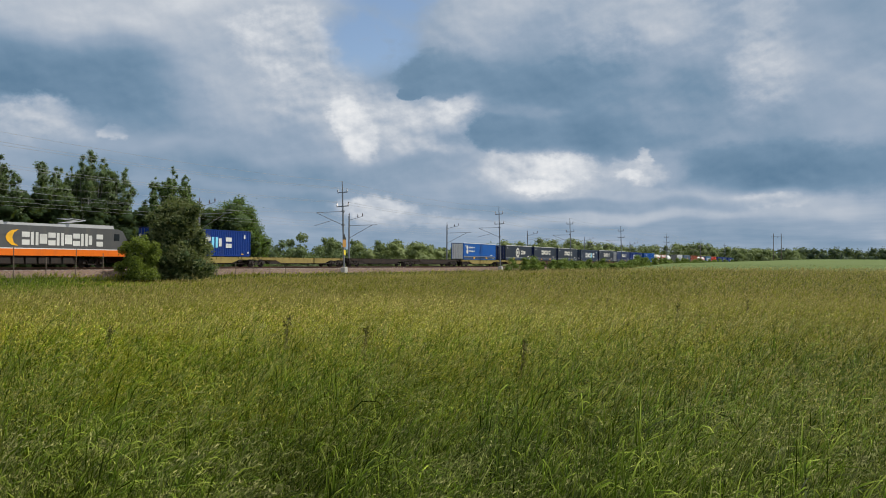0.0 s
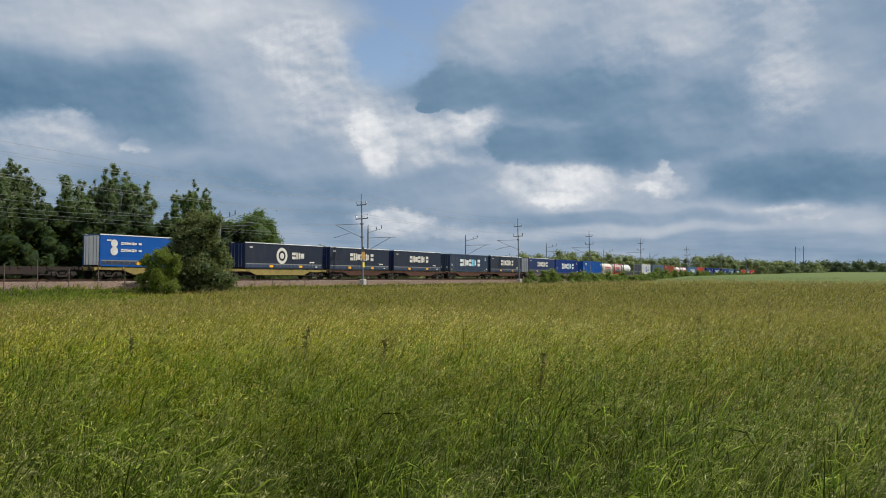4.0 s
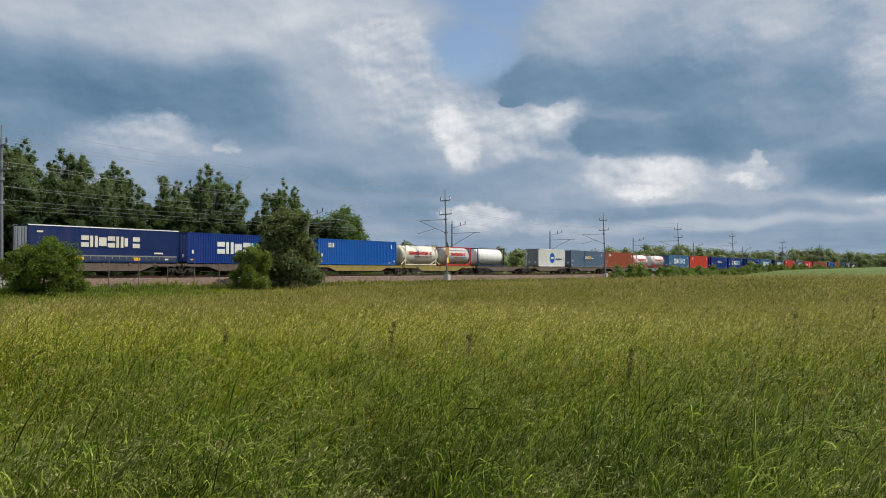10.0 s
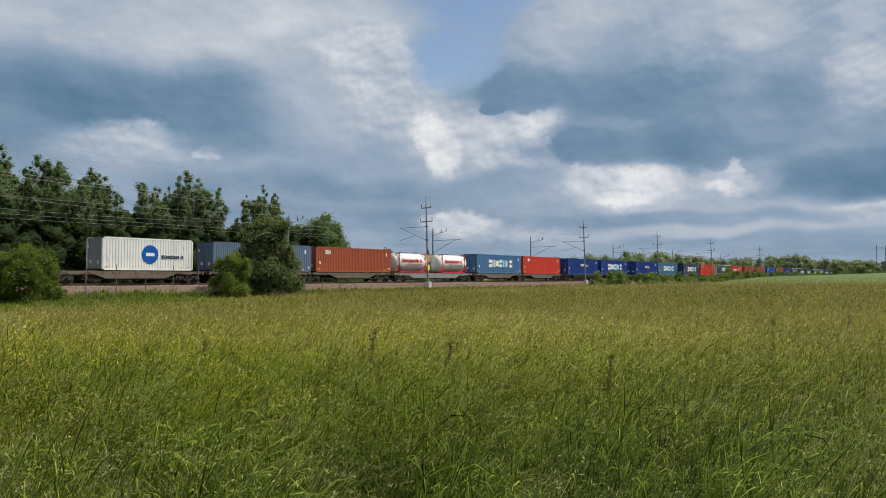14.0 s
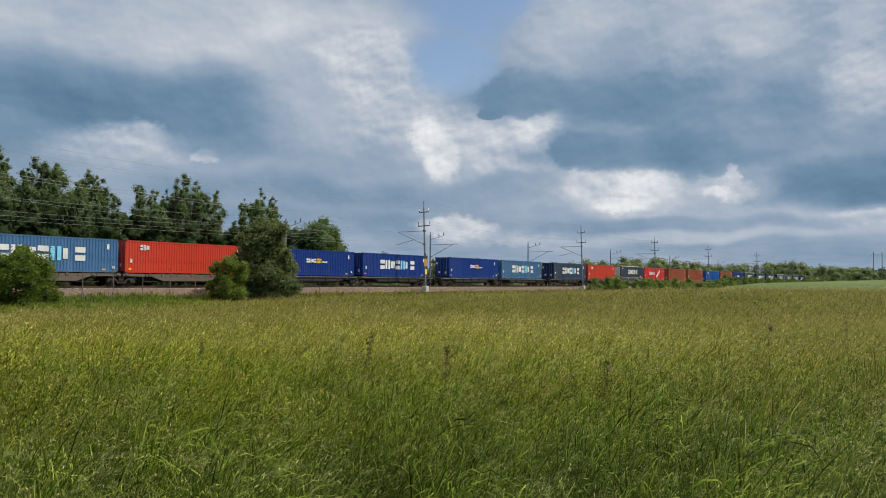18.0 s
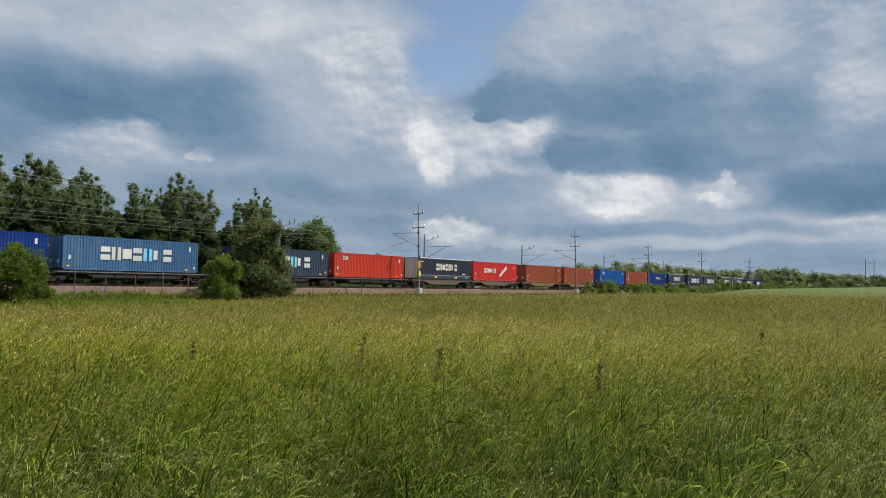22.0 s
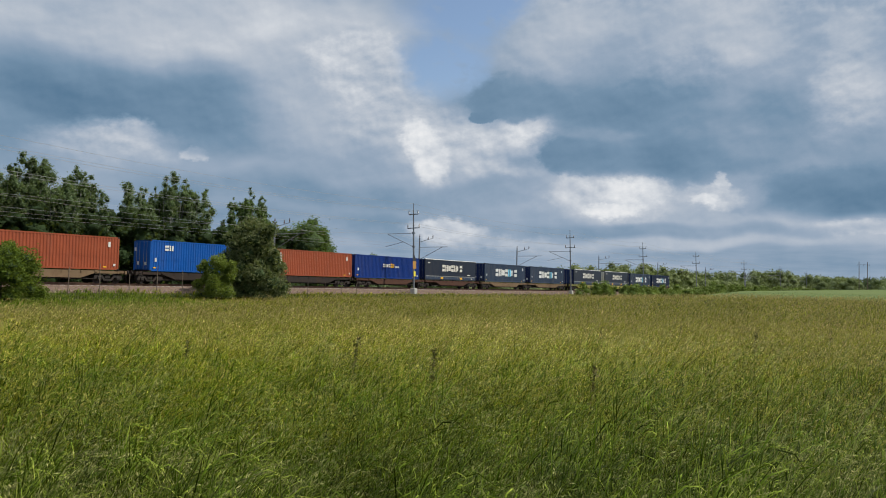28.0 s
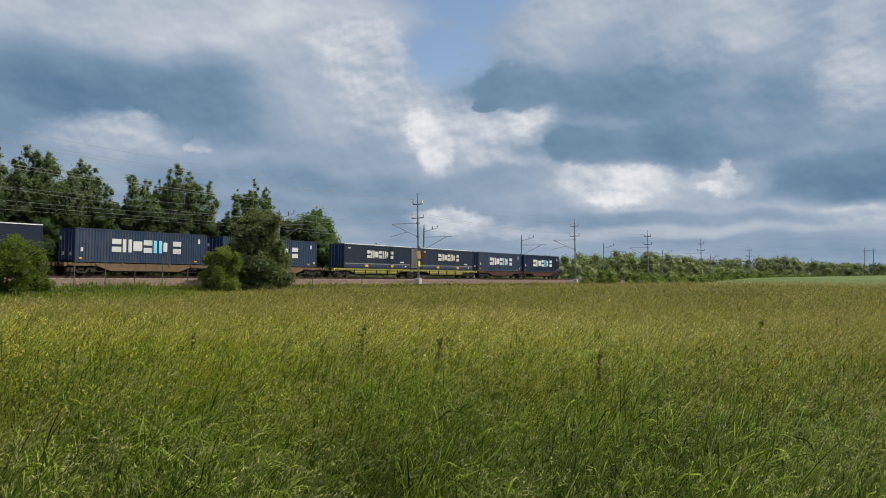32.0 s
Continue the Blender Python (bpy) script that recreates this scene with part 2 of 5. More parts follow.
def foliage(name, dark, light, through=0.35, each=0.25, pale=0.0):
    """Leaves: colour varies from leaf to leaf and from bough to bough; light passes through them."""
    m = bpy.data.materials.new(name)
    m.use_nodes = True
    g = Graph(m.node_tree)
    isle = g.node("ShaderNodeNewGeometry").outputs["Random Per Island"]
    at = g.node("ShaderNodeTexCoord").outputs["Object"]
    f = g.math("ADD", g.math("MULTIPLY", isle, 0.6), g.math("MULTIPLY_ADD", g.noise(0.9, 6.0, 0.75, at), 1.6, -0.55), clamp=True)
    c = g.mix(f, (*dark, 1), (*light, 1))
    if pale:  # leaves turned over by the wind show their pale undersides
        turned = g.math("GREATER_THAN", g.math("FRACT", g.math("MULTIPLY", isle, 53.3)), 1 - pale)
        c = g.mix(g.math("MULTIPLY", turned, g.math("MULTIPLY_ADD", g.noise(0.5, 2.0, 0.5, at), 4.0, -1.6, clamp=True)), c, (0.34, 0.37, 0.30, 1))
    pick = g.node("ShaderNodeObjectInfo").outputs["Random"]
    c = g.node("ShaderNodeHueSaturation", {"Value": g.math("MULTIPLY_ADD", pick, each, 1 - each / 2), "Color": c}).outputs[0]
    d = g.node("ShaderNodeBsdfPrincipled", {"Base Color": c, "Roughness": 0.65, "Specular IOR Level": 0.18})
    lumps = g.noise(1.6, 5.0, 0.7, at)
    g.put(d.inputs["Normal"], g.node("ShaderNodeBump", {"Strength": 1.0, "Distance": 0.5, "Height": lumps}).outputs[0])
    t = g.node("ShaderNodeBsdfTranslucent", {"Color": g.mix(0.5, c, (0.25, 0.32, 0.03, 1))})
    s = g.node("ShaderNodeMixShader", {0: through, 1: d.outputs[0], 2: t.outputs[0]})
    g.node("ShaderNodeOutputMaterial", {0: s.outputs[0]})
    return m


def grass_material(name, foot, stem, top, seed, uneven=1.0, stops=(0.2, 0.7, 1.0)):
    """Grass: green leaf darkened at the foot as painted shade, paler stems, straw-coloured seed at the top, in drifts
    over the field.
    """
    m = bpy.data.materials.new(name)
    m.use_nodes = True
    g = Graph(m.node_tree)
    isle = g.node("ShaderNodeNewGeometry").outputs["Random Per Island"]
    at = g.node("ShaderNodeTexCoord").outputs["Object"]
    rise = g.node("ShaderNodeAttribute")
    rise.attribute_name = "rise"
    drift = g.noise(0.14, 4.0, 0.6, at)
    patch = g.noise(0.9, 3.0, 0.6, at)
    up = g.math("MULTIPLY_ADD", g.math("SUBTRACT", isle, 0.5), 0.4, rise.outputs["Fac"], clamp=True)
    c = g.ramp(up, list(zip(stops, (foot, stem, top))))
    ripe = g.math("MULTIPLY", g.math("MULTIPLY_ADD", drift, 2.6, -0.85, clamp=True), g.math("MULTIPLY_ADD", rise.outputs["Fac"], 2.5, -1.6, clamp=True))
    c = g.mix(ripe, c, (*seed, 1))
    # a lush fresh green stand in one corner of the meadow
    away = g.vec("DIVIDE", g.vec("SUBTRACT", at, (4.5, 9.0, 0.0)), (4.5, 8.0, 9.0))
    far = g.length(away)
    lush = g.math("MULTIPLY_ADD", g.math("ADD", far, g.math("MULTIPLY", g.math("SUBTRACT", drift, 0.5), 1.2)), -1.6, 1.9, clamp=True)
    c = g.mix(g.math("MULTIPLY", lush, 0.6), c, g.node("ShaderNodeHueSaturation", {"Hue": 0.515, "Saturation": 1.2, "Value": 0.70, "Color": c}).outputs[0])
    # a sunlit patch beside it, painted paler into the colour, and tussocks of cooler green
    pale = g.length(g.vec("DIVIDE", g.vec("SUBTRACT", at, (10.5, 9.5, 0.0)), (8.0, 7.5, 9.0)))
    pale = g.math("MULTIPLY_ADD", g.math("MULTIPLY_ADD", g.math("SUBTRACT", drift, 0.5), 1.4, pale), -1.5, 1.9, clamp=True)
    c = g.mix(g.math("MULTIPLY", pale, 0.6), c, g.node("ShaderNodeHueSaturation", {"Hue": 0.49, "Value": 1.9, "Color": c}).outputs[0])
    cool = g.math("MULTIPLY_ADD", g.noise(0.55, 3.0, 0.6, g.vec("ADD", at, (31.0, 7.0, 0.0))), 5.0, -2.7, clamp=True)
    c = g.mix(g.math("MULTIPLY", cool, 0.55), c, g.node("ShaderNodeHueSaturation", {"Hue": 0.54, "Saturation": 0.85, "Value": 0.78, "Color": c}).outputs[0])
    own = g.math("FRACT", g.math("MULTIPLY", isle, 37.7))
    k = g.math("ADD", g.math("MULTIPLY_ADD", drift, 0.8, 0.6), g.math("MULTIPLY", g.math("SUBTRACT", patch, 0.5), 1.5))
    k = g.math("MAXIMUM", g.math("MULTIPLY_ADD", g.math("SUBTRACT", own, 0.5), 1.15 * uneven, k), 0.25)
    c = g.node("ShaderNodeHueSaturation", {"Value": k, "Color": c}).outputs[0]
    d = g.node("ShaderNodeBsdfPrincipled", {"Base Color": c, "Roughness": 0.55, "Specular IOR Level": 0.1})
    t = g.node("ShaderNodeBsdfTranslucent", {"Color": c})
    s = g.node("ShaderNodeMixShader", {0: 0.3, 1: d.outputs[0], 2: t.outputs[0]})
    g.node("ShaderNodeOutputMaterial", {0: s.outputs[0]})
    return m


def earth_material():
    """The ground sheet: turf in drifts, bare earth showing through, darkened to paint shade between the blades."""
    m = bpy.data.materials.new("field_turf")
    m.use_nodes = True
    g = Graph(m.node_tree)
    at = g.node("ShaderNodeTexCoord").outputs["Object"]
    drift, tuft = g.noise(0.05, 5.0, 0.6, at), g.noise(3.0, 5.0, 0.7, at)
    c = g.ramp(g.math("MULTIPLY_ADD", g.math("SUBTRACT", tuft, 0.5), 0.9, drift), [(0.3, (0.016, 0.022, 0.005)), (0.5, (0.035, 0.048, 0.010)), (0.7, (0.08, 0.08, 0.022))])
    p = g.node("ShaderNodeBsdfPrincipled", {"Base Color": c, "Roughness": 0.9, "Specular IOR Level": 0.1})
    g.put(p.inputs["Normal"], g.node("ShaderNodeBump", {"Strength": 0.6, "Distance": 0.15, "Height": tuft}).outputs[0])
    g.node("ShaderNodeOutputMaterial", {0: p.outputs[0]})
    return m


DUST = ((0.20, 0.17, 0.13), 0.35)
RUST = ((0.075, 0.036, 0.02), 0.5)
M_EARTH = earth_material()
M_CROP = surface("young_crop", (0.10, 0.135, 0.043), 0.9, vary=0.3, grain=0.09, fine=1.2, bump=0.4, spec=0.1)
# near-black feet put the shade between the blades into the colour
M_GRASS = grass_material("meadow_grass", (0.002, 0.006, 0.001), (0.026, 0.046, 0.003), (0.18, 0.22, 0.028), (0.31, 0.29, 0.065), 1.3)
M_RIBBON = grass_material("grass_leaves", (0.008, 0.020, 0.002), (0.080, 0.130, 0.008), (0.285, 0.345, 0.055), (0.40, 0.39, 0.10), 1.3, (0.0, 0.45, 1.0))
# ripe straw tint, brightened further to paint sunlight on the far grass tops
M_FARGRASS = grass_material("ripe_grass", (0.10, 0.13, 0.007), (0.32, 0.33, 0.024), (0.56, 0.49, 0.095), (0.61, 0.455, 0.135), 0.55)
M_SEED = grass_material("seed_heads", (0.08, 0.11, 0.012), (0.24, 0.24, 0.04), (0.43, 0.365, 0.12), (0.48, 0.35, 0.155), 0.6)
M_SPRAY = grass_material("grass_spikelets", (0.09, 0.14, 0.010), (0.26, 0.29, 0.030), (0.47, 0.45, 0.10), (0.55, 0.44, 0.16), 0.8)
M_PANICLE = grass_material("panicles", (0.02, 0.05, 0.004), (0.08, 0.13, 0.015), (0.37, 0.38, 0.14), (0.47, 0.42, 0.19), 0.9)
M_VERGE = grass_material("verge_grass", (0.05, 0.095, 0.008), (0.17, 0.25, 0.018), (0.34, 0.42, 0.045), (0.40, 0.40, 0.08), 0.7)
M_CROPBLADE = grass_material("crop_blades", (0.08, 0.11, 0.03), (0.14, 0.18, 0.048), (0.23, 0.26, 0.075), (0.30, 0.28, 0.10), 0.6)
M_BALLAST = surface("ballast", (0.14, 0.10, 0.08), 0.95, vary=0.75, grain=2.2, fine=11.0, bump=1.0, spec=0.1)
M_STEEL = surface("galvanised_steel", (0.23, 0.24, 0.26), 0.5, 0.6, vary=0.12, grain=1.5, dirt=DUST)
M_RAIL = surface("rail_steel", (0.12, 0.07, 0.05), 0.55, 0.5, vary=0.2)
M_DARK = surface("bogie_iron", (0.022, 0.018, 0.016), 0.75, 0.2, vary=0.35, grain=3.0, dirt=RUST)
M_INSUL = surface("brown_insulator", (0.07, 0.035, 0.025), 0.3, vary=0.05)
M_WIRE = surface("wire_aluminium", (0.5, 0.5, 0.5), 0.6, 0.0, vary=0.05)
M_CONCRETE = surface("concrete", (0.42, 0.41, 0.38), 0.9, vary=0.15, grain=2.0, fine=25.0, bump=0.3)
M_BARK = surface("bark", (0.10, 0.08, 0.06), 0.95, vary=0.3, grain=2.5, fine=14.0, bump=0.8, spec=0.1)
M_PALEBARK = surface("pale_bark", (0.34, 0.33, 0.30), 0.9, vary=0.3, grain=2.5, fine=14.0, bump=0.5, spec=0.1)
M_WHITE = surface("white_paint", (0.80, 0.80, 0.78), 0.45, vary=0.06, dirt=((0.45, 0.42, 0.37), 0.25))
M_POST = surface("weathered_post", (0.14, 0.11, 0.085), 0.9, vary=0.25, grain=4.0)

# ---- building blocks ----


def part(name, bm, material, parent, label="", smooth=False):
    """Links a bmesh as one mesh object under a thing or a part."""
    me = bpy.data.meshes.new(name)
    bm.to_mesh(me)
    bm.free()
    me.materials.append(material)
    if smooth:
        me.shade_smooth()
    ob = new(name, me)
    if parent is not None:
        ob.parent = parent
    return tagged(ob, label)


def thing(name, label, category, at=None, group="", kind=""):
    ob = new(name)
    ob.empty_display_size = 0.2
    if at is not None:
        ob.matrix_basis = at
    return tagged(ob, label, category, group, kind)


def again(name, ob, parent, shift):
    """Another piece on the same mesh."""
    o = new(name, ob.data)
    o.parent = parent
    o.matrix_basis = Matrix.Translation(shift)
    return o


def box(bm, x0, x1, y0, y1, z0, z1, bevel=0.0):
    m = Matrix.LocRotScale(((x0 + x1) / 2, (y0 + y1) / 2, (z0 + z1) / 2), None, (abs(x1 - x0), abs(y1 - y0), abs(z1 - z0)))
    made = bmesh.ops.create_cube(bm, size=1, matrix=m)["verts"]
    if bevel:
        bmesh.ops.bevel(bm, geom=list({e for v in made for e in v.link_edges}), offset=bevel, segments=1, affect="EDGES")
    return bm


def rod(bm, a, b, r0, r1=None, n=8):
    a, b = Vector(a), Vector(b)
    turn = (b - a).to_track_quat("Z", "Y").to_matrix().to_4x4()
    bmesh.ops.create_cone(bm, cap_ends=True, segments=n, radius1=r0, radius2=r0 if r1 is None else r1, depth=(b - a).length,
                          matrix=Matrix.Translation((a + b) / 2) @ turn)
    return bm


def prism(bm, outline, y0, y1):
    """An outline in x and z, carried from y0 to y1."""
    lo = [bm.verts.new((x, y0, z)) for x, z in outline]
    hi = [bm.verts.new((x, y1, z)) for x, z in outline]
    n = len(outline)
    bm.faces.new(lo), bm.faces.new(hi[::-1])
    for i in range(n):
        bm.faces.new((lo[i], hi[i], hi[(i + 1) % n], lo[(i + 1) % n]))
    bmesh.ops.recalc_face_normals(bm, faces=bm.faces)
    return bm


def fresh():
    return bmesh.new()


def heap(name, verts, faces, material, parent=None, label="", category="", kind="stuff", rise=None):
    """One mesh from arrays: verts n x 3, faces m x 3 or m x 4."""
    verts, faces = np.asarray(verts, np.float32), np.asarray(faces, np.int32)
    me = bpy.data.meshes.new(name)
    k = faces.shape[1]
    me.vertices.add(len(verts)), me.loops.add(faces.size), me.polygons.add(len(faces))
    me.vertices.foreach_set("co", verts.ravel())
    me.loops.foreach_set("vertex_index", faces.ravel())
    me.polygons.foreach_set("loop_start", np.arange(len(faces), dtype=np.int32) * k)
    if rise is not None:
        me.attributes.new("rise", "FLOAT", "POINT").data.foreach_set("value", np.asarray(rise, np.float32))
    me.update(calc_edges=True)
    me.materials.append(material)
    ob = new(name, me)
    if parent is not None:
        ob.parent = parent
    return tagged(ob, label, category, "", kind)


RNG = np.random.default_rng(7)


def leaf_cloud(centres, radii, count, size, squash=0.9, hollow=0.15, stray=0.3):
    """Leaves in clumps: diamonds of random turn, thickest towards the rim of each clump."""
    centres, radii = np.asarray(centres, float), np.asarray(radii, float)
    pick = RNG.choice(len(centres), count, p=radii**2 / (radii**2).sum())
    d = RNG.normal(size=(count, 3))
    d /= np.linalg.norm(d, axis=1)[:, None]
    r = radii[pick] * (hollow + (1.15 - hollow) * RNG.random(count) ** 0.7) * np.where(RNG.random(count) < stray, 1.55, 1.0)
    c = centres[pick] + d * r[:, None] * (1, 1, squash)
    a = RNG.normal(size=(count, 3)) * (1, 1, 0.7)
    a /= np.linalg.norm(a, axis=1)[:, None]
    b = np.cross(a, RNG.normal(size=(count, 3)))
    b /= np.linalg.norm(b, axis=1)[:, None]
    s = size * (0.6 + 0.8 * RNG.random(count))[:, None]
    v = np.stack([c - a * s, c + b * s * 0.55, c + a * s, c - b * s * 0.55], 1).reshape(-1, 3)
    return v, np.arange(4 * count).reshape(-1, 4)


def ball():
    """Corners and faces of a rough ball."""
    bm = fresh()
    bmesh.ops.create_icosphere(bm, subdivisions=2, radius=1.0)
    bm.verts.index_update()
    v, f = np.array([q.co for q in bm.verts]), np.array([[q.index for q in p.verts] for p in bm.faces])
    bm.free()
    return v, f


BALL = ball()


def inner_mass(centres, radii, share, squash=0.9):
    """The dense inside of each clump of leaves, a lumpy body that the outer leaves hide."""
    v0, f0 = BALL
    n = len(centres)
    r = np.asarray(radii, float)[:, None, None] * share * RNG.uniform(0.55, 1.25, (n, len(v0), 1))
    v = np.asarray(centres, float)[:, None] + v0[None] * r * (1, 1, squash)
    f = np.arange(n)[:, None, None] * len(v0) + f0[None]
    return v.reshape(-1, 3), f.reshape(-1, 3)


# ---- ground and railway ----
RAIL_Z, NEAR_TRACK, FAR_TRACK = 0.9, 63.25, 67.75


def lie(x, y):
    """Height of the meadow: it falls a little from the eye towards the line, and rises again far along the field."""
    r = np.clip((np.hypot(x, y) - 8) / 34, 0, 1)
    up = np.clip((x - 60) / 90, 0, 1) * np.clip((54 - y) / 20, 0, 1) * np.clip((400 - x) / 200, 0, 1)
    return -0.48 * r * r * (3 - 2 * r) + 0.85 * up


def build_ground():
    xs = np.concatenate([np.linspace(-3000, -200, 8), np.linspace(-150, 600, 151), np.linspace(700, 3500, 10)])
    ys = np.concatenate([np.linspace(-1500, -40, 6), np.linspace(-20, 110, 66), np.linspace(140, 3500, 12)])
    gx, gy = np.meshgrid(xs, ys, indexing="ij")
    z = lie(gx, gy) - 0.03 + 0.03 * np.sin(gx * 0.31) * np.sin(gy * 0.5 + 1)
    v = np.stack([gx, gy, z], -1).reshape(-1, 3)
    n, m = len(xs), len(ys)
    i = (np.arange(n - 1)[:, None] * m + np.arange(m - 1)).ravel()
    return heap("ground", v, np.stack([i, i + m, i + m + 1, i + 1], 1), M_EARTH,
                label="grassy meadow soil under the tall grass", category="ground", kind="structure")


build_ground()


def build_railway():
    bed = thing("railway_bed", "low ballast bed carrying two railway tracks", "railway", kind="structure")
    bm = fresh()
    prof = [(54.0, -0.62), (58.7, 0.16)]
    rows = [[bm.verts.new((x, y + 0.12 * math.sin(x * 0.7 + y), z)) for y, z in prof] for x in range(-640, 800, 5)]
    for a, b in zip(rows, rows[1:]):
        bm.faces.new((a[0], b[0], b[1], a[1]))
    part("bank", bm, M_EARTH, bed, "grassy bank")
    bm = fresh()
    prof = [(58.6, 0.12), (60.9, 0.71), (69.9, 0.71), (71.9, 0.2), (75.0, -0.6)]
    rows = [[bm.verts.new((x, y + 0.12 * math.sin(x * 0.7 + y), z)) for y, z in prof] for x in range(-640, 800, 5)]
    for a, b in zip(rows, rows[1:]):
        for k in range(len(prof) - 1):
            bm.faces.new((a[k], b[k], b[k + 1], a[k + 1]))
    part("ballast", bm, M_BALLAST, bed)
    for track in (NEAR_TRACK, FAR_TRACK):
        for side in (-0.75, 0.75):
            bm = fresh()
            y = track + side
            for y0, y1, z0, z1 in ((y - 0.07, y + 0.07, 0.72, 0.745), (y - 0.012, y + 0.012, 0.745, 0.86), (y - 0.036, y + 0.036, 0.86, RAIL_Z)):
                box(bm, -640, 800, y0, y1, z0, z1)
            part("rail", bm, M_RAIL, bed)
    bm = box(fresh(), -0.13, 0.13, -1.25, 1.25, 0.55, 0.73, 0.02)
    first = part("sleeper", bm, M_CONCRETE, bed)
    first.location = (0, NEAR_TRACK, 0)
    for k in range(1, 160):
        again("sleeper", first, bed, (k * 0.65, NEAR_TRACK, 0))


build_railway()


def near_mast(x, signs=False):
    """A slim steel pole that leans a little to the track, with a cantilever and feeder insulators."""
    mast = thing("overhead_line_mast", "slim grey steel overhead line mast on a concrete foot", "mast", pose(x, 59.0, 0.35, -2.0), "masts of the railway")
    part("pole", rod(rod(fresh(), (0, 0, 0.4), (0, 0, 6), 0.13, 0.115), (0, 0, 6), (0, 0, 10.8), 0.115, 0.08), M_STEEL, mast, smooth=False)
    part("foot", box(fresh(), -0.35, 0.35, -0.35, 0.35, -0.6, 0.55, 0.06), M_CONCRETE, mast, "pale concrete foot")
    part("top_rod", rod(fresh(), (0, 0, 10.8), (0, 0, 11.65), 0.05), M_STEEL, mast)
    arm = part("crossarm", box(fresh(), -0.06, 0.06, -0.75, 0.75, 10.15, 10.27), M_STEEL, mast)
    low = part("crossarm", box(fresh(), -0.06, 0.06, -0.95, 0.95, 8.35, 8.47), M_STEEL, mast)
    for y, z in ((-0.72, 10.27), (0.72, 10.27), (-0.9, 8.47), (0.9, 8.47)):
        bm = rod(fresh(), (0, y, z), (0, y, z + 0.45), 0.035)
        for k in range(3):
            rod(bm, (0, y, z + 0.1 + 0.1 * k), (0, y, z + 0.16 + 0.1 * k), 0.09, 0.05)
        part("insulator", bm, M_INSUL, mast)
    bm = rod(rod(fresh(), (0, 0.1, 7.75), (0, 4.2, 7.85), 0.035), (0, 0.1, 6.0), (0, 4.2, 7.8), 0.04)
    rod(bm, (0, 1.6, 6.7), (0, 4.6, 6.15), 0.03)
    part("cantilever", bm, M_STEEL, mast)
    part("clamp", box(fresh(), -0.15, 0.15, -0.17, 0.17, 5.9, 6.1), M_STEEL, mast)
    part("clamp", box(fresh(), -0.15, 0.15, -0.17, 0.17, 7.65, 7.85), M_STEEL, mast)
    if signs:
        part("mast_plate", box(fresh(), -0.22, 0.2, -0.17, -0.15, 2.1, 2.75), surface("yellow_plate", (0.75, 0.62, 0.05), 0.5), mast, "small yellow plate")
        part("warning_plate", box(fresh(), -0.4, 0.3, -0.17, -0.15, 3.1, 4.1), surface("orange_plate", (0.42, 0.22, 0.05), 0.5), mast, "weathered orange signal board")
        bm = fresh()
        prism(bm, [(-0.45, 4.1), (0.35, 4.1), (-0.05, 4.85)], -0.18, -0.15)
        part("triangle_sign", bm, surface("black_board", (0.03, 0.03, 0.03), 0.6), mast, "dark triangular board")
    return mast


def back_mast(x):
    """The shorter masts of the far track, their cantilevers turned to the near side."""
    mast = thing("overhead_line_mast", "shorter dark steel overhead line mast beyond the tracks", "mast", pose(x, 70.3, 0.3), "masts of the railway")
    dark = M_STEEL
    part("pole", rod(fresh(), (0, 0, 0.2), (0, 0, 8.4), 0.15, 0.11), dark, mast)
    part("foot", box(fresh(), -0.35, 0.35, -0.35, 0.35, -0.6, 0.4, 0.06), M_CONCRETE, mast, "pale concrete foot")
    bm = rod(rod(fresh(), (0, -0.1, 7.75), (0, -2.6, 8.3), 0.035), (0, -0.1, 6.9), (0, -5.2, 6.95), 0.04)
    rod(bm, (0, -0.1, 5.0), (0, -4.2, 6.9), 0.04)
    part("cantilever", bm, dark, mast)
    for y, z in ((-1.6, 8.1), (-2.5, 8.3), (0, 8.4)):
        bm = rod(fresh(), (0, y, z), (0, y, z + 0.5), 0.04)
        rod(bm, (0, y, z + 0.15), (0, y, z + 0.3), 0.1, 0.06)
        part("insulator", bm, M_INSUL, mast)
    return mast


NEAR_MASTS = [-28.0, 27.3, 82.9, 132.3, 172.0, 214.8, 272.0, 335.0, 400.0]
BACK_MASTS = [13.0, 68.9, 100.0, 132.4, 173.2, 216.4, 266.0, 325.0]
for x in NEAR_MASTS:
    near_mast(x, signs=abs(x - 82.9) < 1)
for x in BACK_MASTS:
    back_mast(x)


def wire(name, stops, sag, r, label):
    """A wire from stop to stop, hanging between them."""
    bm = fresh()
    line = []
    for a, b in zip(stops, stops[1:]):
        a, b = Vector(a), Vector(b)
        line += [a.lerp(b, k / 10) - Vector((0, 0, sag * 4 * (k / 10) * (1 - k / 10))) for k in range(10)]
    line.append(Vector(stops[-1]))
    rings = [[bm.verts.new(p + Vector((0, r * math.cos(q), r * math.sin(q)))) for q in (0.3, 2.4, 4.5)] for p in line]
    for a, b in zip(rings, rings[1:]):
        for k in range(3):
            bm.faces.new((a[k], b[k], b[(k + 1) % 3], a[(k + 1) % 3]))
    return tagged(part(name, bm, M_WIRE, None), label, "wire", "wires over the railway")


